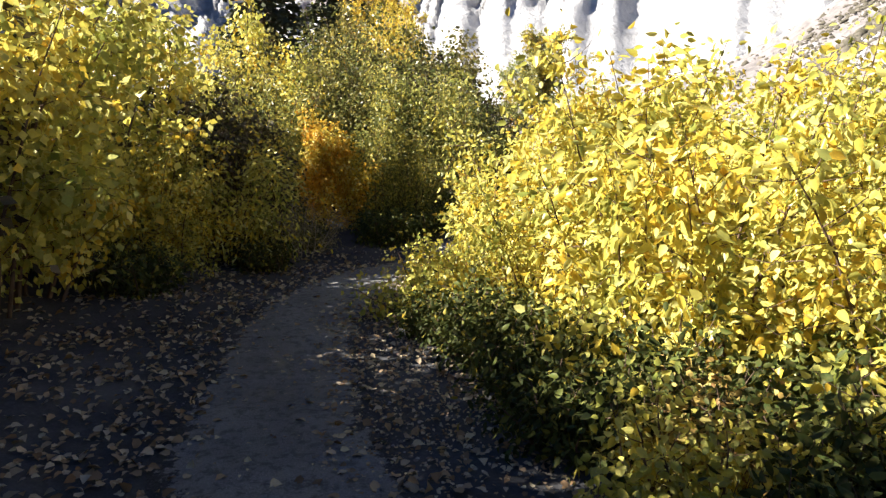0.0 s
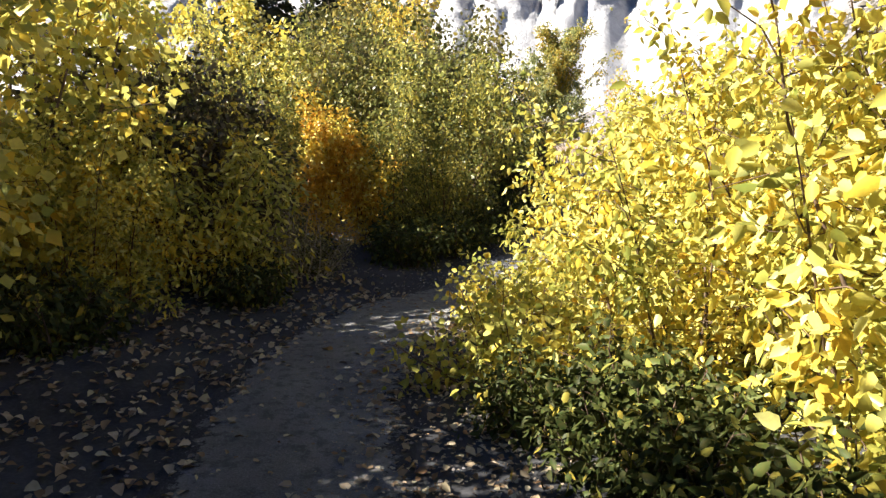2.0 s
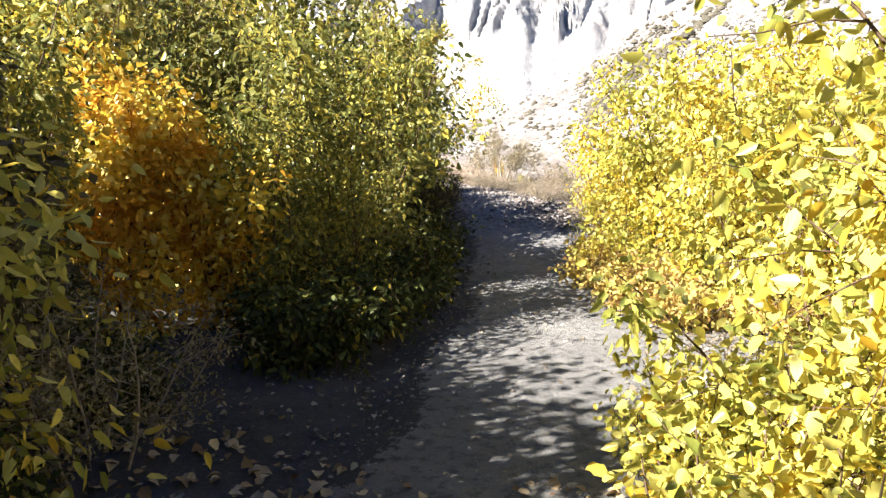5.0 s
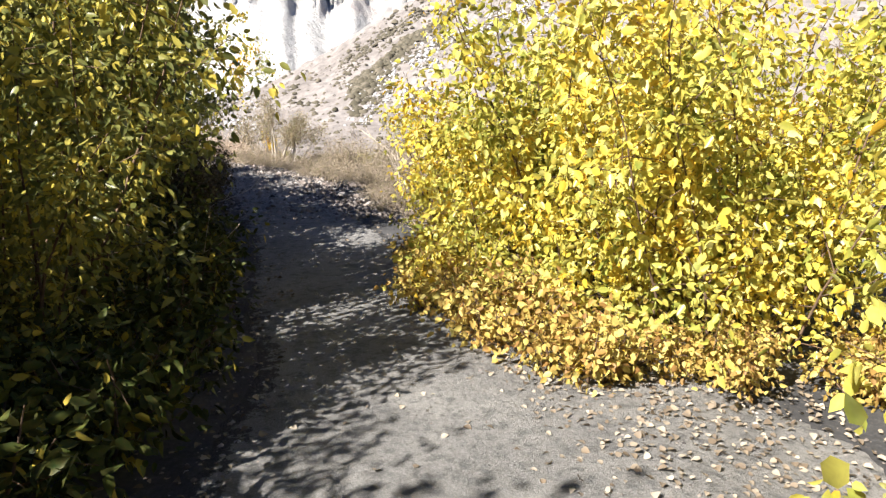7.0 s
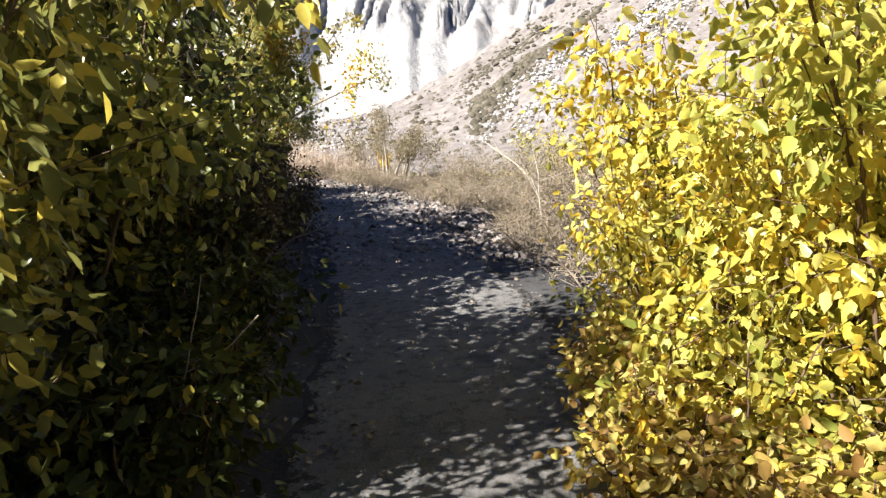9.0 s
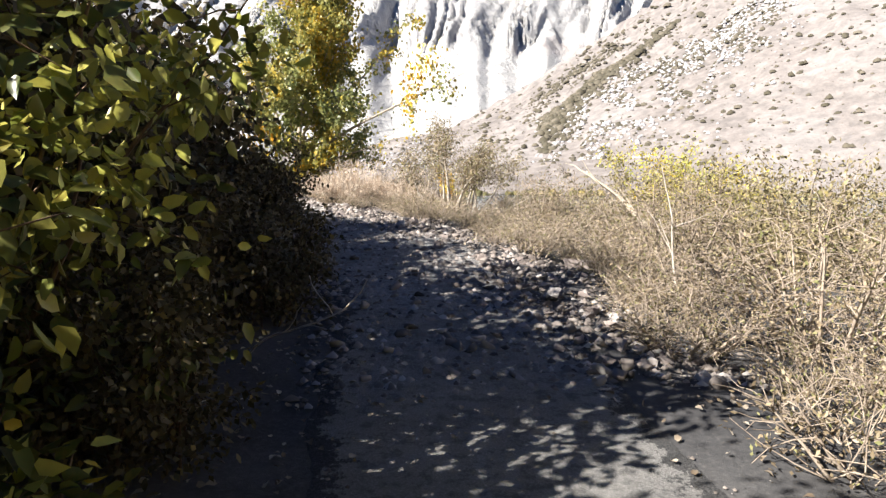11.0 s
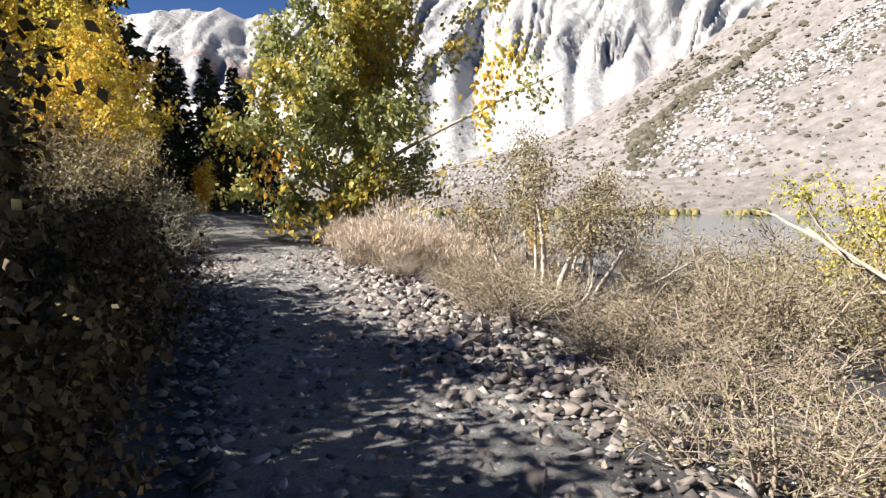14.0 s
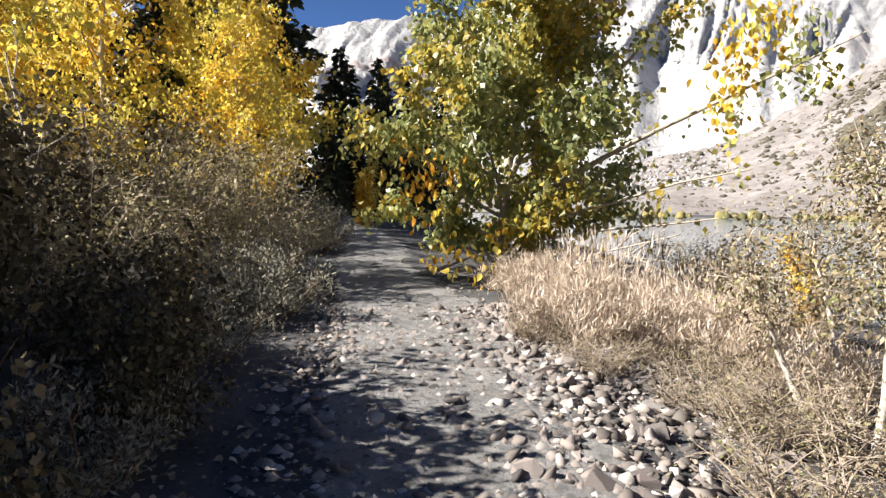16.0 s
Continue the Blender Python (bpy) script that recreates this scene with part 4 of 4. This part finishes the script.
def flat_leaves(name, label, at, size, material, lift=0.024):
    at = at + np.array([0, 0, lift])
    n = len(at)
    a = unit(np.concatenate([rng.normal(size=(n, 2)), rng.normal(size=(n, 1)) * 0.28], 1))
    side = unit(np.cross(a, np.array([0, 0, 1.0]) + rng.normal(size=(n, 3)) * 0.3))
    up = np.cross(side, a)
    L = size * rng.uniform(0.5, 1.2, (n, 1, 1))
    v = at[:, None, :] + L * (LEAF[None, :, 0:1] * side[:, None, :] + (LEAF[None, :, 1:2] - 0.5) * a[:, None, :] + LEAF[None, :, 2:3] * 2 * up[:, None, :])
    t = LEAF_TRI[None] + (np.arange(n) * 7)[:, None, None]
    return tagged(new(name, tri_mesh(name, v.reshape(-1, 3), t.reshape(-1, 3), material)), label, "leaves", kind="stuff")


p0, p1 = stretch(-10, 1.5)
bank = np.concatenate([strewn(5200, p0, p1, -0.5, -2.8), strewn(1100, p0, p1, 0.3, 1.6, 1.3), strewn(160, p0, p1, -0.6, 0.6)])
flat_leaves("fallen_leaves", "fallen yellow and tan leaves on dark soil", bank, 0.07, M_LITTER)
flat_leaves("fallen_leaves", "small curled pale leaves thick along the path's edge", np.concatenate([strewn(6500, p0, p1, 0.2, 1.5, 0.8), strewn(700, p0, p1, -0.6, 0.3)]), 0.034, M_LITTER, 0.016)
q0, q1 = stretch(1.5, 22)
flat_leaves("fallen_leaves", "dry brown leaf litter along the path's edges", np.concatenate([strewn(1800, q0, q1, -0.6, -1.6), strewn(1500, q0, q1, 0.7, 2.2), strewn(1900, *stretch(1.8, 6.0), 0.9, 2.8), strewn(250, q0, q1, -0.6, 0.6)]), 0.045, M_BROWN)

# ---- stones ----


def stone_mesh(seed):
    """A broken angular stone."""
    r = random.Random(seed)
    bm = bmesh.new()
    flat = r.uniform(0.3, 0.62)
    for _ in range(11):
        v = Vector([math.copysign(abs(c) ** 0.38, c) for c in Vector((r.gauss(0, 1), r.gauss(0, 1), r.gauss(0, 1))).normalized()])
        bm.verts.new((v.x * r.uniform(0.8, 1.05), v.y * r.uniform(0.55, 0.85), v.z * flat * r.uniform(0.75, 1.1)))
    bmesh.ops.convex_hull(bm, input=bm.verts)
    loose_v = [v for v in bm.verts if not v.link_faces]
    bmesh.ops.delete(bm, geom=loose_v, context="VERTS")
    me = bpy.data.meshes.new("stone")
    bm.to_mesh(me)
    bm.free()
    me.materials.append(M_ROCK)
    return me


STONES = [stone_mesh(60 + i) for i in range(16)]
edging = tagged(new("stone_edging"), "broken grey and tan stones heaped along the path's edge", "stones")
r0, r1 = stretch(10.3, 20.0)
spots = np.concatenate([strewn(150, r0, r1, 0.75, 1.7), strewn(140, int(r0 + (r1 - r0) * 0.45), r1, 0.55, 1.9)])
for n, (x, y, z) in enumerate(spots):
    ob = new("stone", STONES[n % 16])
    ob.parent = edging
    sz = 0.035 + 0.055 * rng.uniform() ** 2
    ob.matrix_basis = pose(x, y, z + sz * 0.3, rng.uniform(-40, 40), rng.uniform(-40, 40), rng.uniform(0, 360)) @ Matrix.Scale(sz, 4)
# smaller rubble between the stones
hulls = []
for me in STONES[:6]:
    me.calc_loop_triangles()
    hulls.append((np.array([v.co[:] for v in me.vertices]), np.array([t.vertices[:] for t in me.loop_triangles])))
V, T, o = [], [], 0
for n, place in enumerate(np.concatenate([strewn(1500, r0, r1, 0.65, 1.9), strewn(1500, int(r0 + (r1 - r0) * 0.4), r1, 0.55, 2.0), strewn(700, r0, r1, -0.7, 0.7)])):
    co, tri = hulls[n % 6]
    sz = 0.012 + 0.06 * rng.uniform() ** 3
    turn = np.array(Euler((rng.uniform(-0.7, 0.7), rng.uniform(-0.7, 0.7), rng.uniform(0, 6.28))).to_matrix())
    V.append(co @ turn.T * sz + place + np.array([0, 0, sz * 0.3]))
    T.append(tri + o)
    o += len(co)
tagged(part_mesh("rubble", tri_mesh("rubble", np.concatenate(V), np.concatenate(T), M_PEBBLE), edging, "small broken rubble between the stones"), kind="stuff")
rock = tagged(new("boulder", stone_mesh(90)), "grey rounded rock half sunk at the path's edge", "rock")
rock.matrix_basis = pose(0.6, 13.55, ground_z(0.6, 13.55) + 0.05, 5, 10, 40) @ Matrix.Scale(0.2, 4)


def pebbles(name, label, at, lo, hi):
    n = len(at)
    base = np.array([(1, 0, 0), (0.3, 0.9, 0), (-0.8, 0.5, 0), (-0.6, -0.7, 0), (0.5, -0.8, 0), (0.1, 0.1, 0.7)])
    tri = np.array([(0, 1, 5), (1, 2, 5), (2, 3, 5), (3, 4, 5), (4, 0, 5)])
    a = rng.uniform(0, 2 * math.pi, n)
    ca, sa = np.cos(a)[:, None], np.sin(a)[:, None]
    b = base[None] * rng.uniform(0.7, 1.3, (n, 6, 3))
    sz = (lo + (hi - lo) * rng.uniform(0, 1, (n, 1)) ** 3)
    v = np.stack([(b[..., 0] * ca - b[..., 1] * sa) * sz, (b[..., 0] * sa + b[..., 1] * ca) * sz, b[..., 2] * sz], -1) + (at + np.array([0, 0, 0.008]))[:, None, :]
    t = tri[None] + (np.arange(n) * 6)[:, None, None]
    return tagged(new(name, tri_mesh(name, v.reshape(-1, 3), t.reshape(-1, 3), M_PEBBLE)), label, "gravel", kind="stuff")


pebbles("gravel", "small stones and gravel at the path's stony edge", np.concatenate([strewn(6500, r0, r1, 0.4, 2.0), strewn(9000, r0, r1, -0.9, 0.9, 1.0)]), 0.005, 0.05)
g0, g1 = stretch(-10, 9.6)
pebbles("gravel", "fine gravel scattered on the trodden path", np.concatenate([strewn(6500, g0, g1, -0.85, 0.95), strewn(4500, *stretch(1.5, 6.5), -0.9, 2.8)]), 0.004, 0.02)

# ---- dead wood ----


def dead_branch(label, at, way, length, r, seed, forks=4, wood=None):
    g = np.random.default_rng(seed)
    top = tagged(new("dead_branch"), label, "branch")
    x, y = at
    base = np.array([0, 0, 0.03])
    p = limb(g, base, way, length, 8, 0.09)
    stick = part_mesh("stick", tubes_mesh("stick", [(p, r, r * 0.3)], wood or M_PALE, 6), top)
    for _ in range(forks):
        q = limb(g, along_line(p, np.array([g.uniform(0.3, 0.95)]))[0], np.array(way) + g.normal(size=3) * 0.7, length * g.uniform(0.2, 0.45), 5, 0.15)
        part_mesh("fork", tubes_mesh("fork", [(q, r * 0.45, 0.003)], wood or M_PALE, 4), stick)
    top.matrix_basis = pose(x, y, ground_z(x, y))
    return top


dead_branch("fallen bleached grey log among dry shrubs", (2.1, 15.7), (-0.9, 1.9, 1.25), 2.6, 0.06, 71, 4, M_LIMB)
dead_branch("thin bare white sapling stem in dry shrubs", (1.3, 12.5), (0.05, 0, 1), 1.2, 0.013, 72, 4)
dead_branch("bare pale branch leaning over the path's edge", (-1.7, 10.4), (0.5, -0.3, 0.45), 0.9, 0.008, 73, 4)
dead_branch("bare pale branch lying under the poplar", (-5.2, 21.8), (0.9, 0.1, 0.25), 2.4, 0.025, 74, 5)
dead_branch("bare grey branch leaning out of the thicket", (-6.8, 17.2), (-0.4, 0.1, 0.8), 2.6, 0.018, 75, 5)
dead_branch("bare pale twig sticking out of the willow", (-1.15, 6.3), (0.45, -0.2, 0.8), 0.9, 0.006, 77, 3, M_DRYTWIG)
dead_branch("grey dead limbs heaped under the poplar", (-4.6, 21.9), (0.9, -0.2, 0.2), 1.8, 0.02, 78, 6, M_LIMB)
dead_branch("grey dead limb lying by the pale shrub", (-0.6, 18.0), (0.6, 0.5, 0.25), 1.3, 0.022, 79, 4)
dead_branch("bare stick lying at the path's end", (-6.4, 22.2), (0.8, 0.5, 0.12), 1.0, 0.03, 80, 1, M_LIMB)
dead_branch("bleached white stick lying in low shrubs", (-0.9, 17.5), (0.3, 0.6, 0.3), 1.1, 0.02, 76, 2)
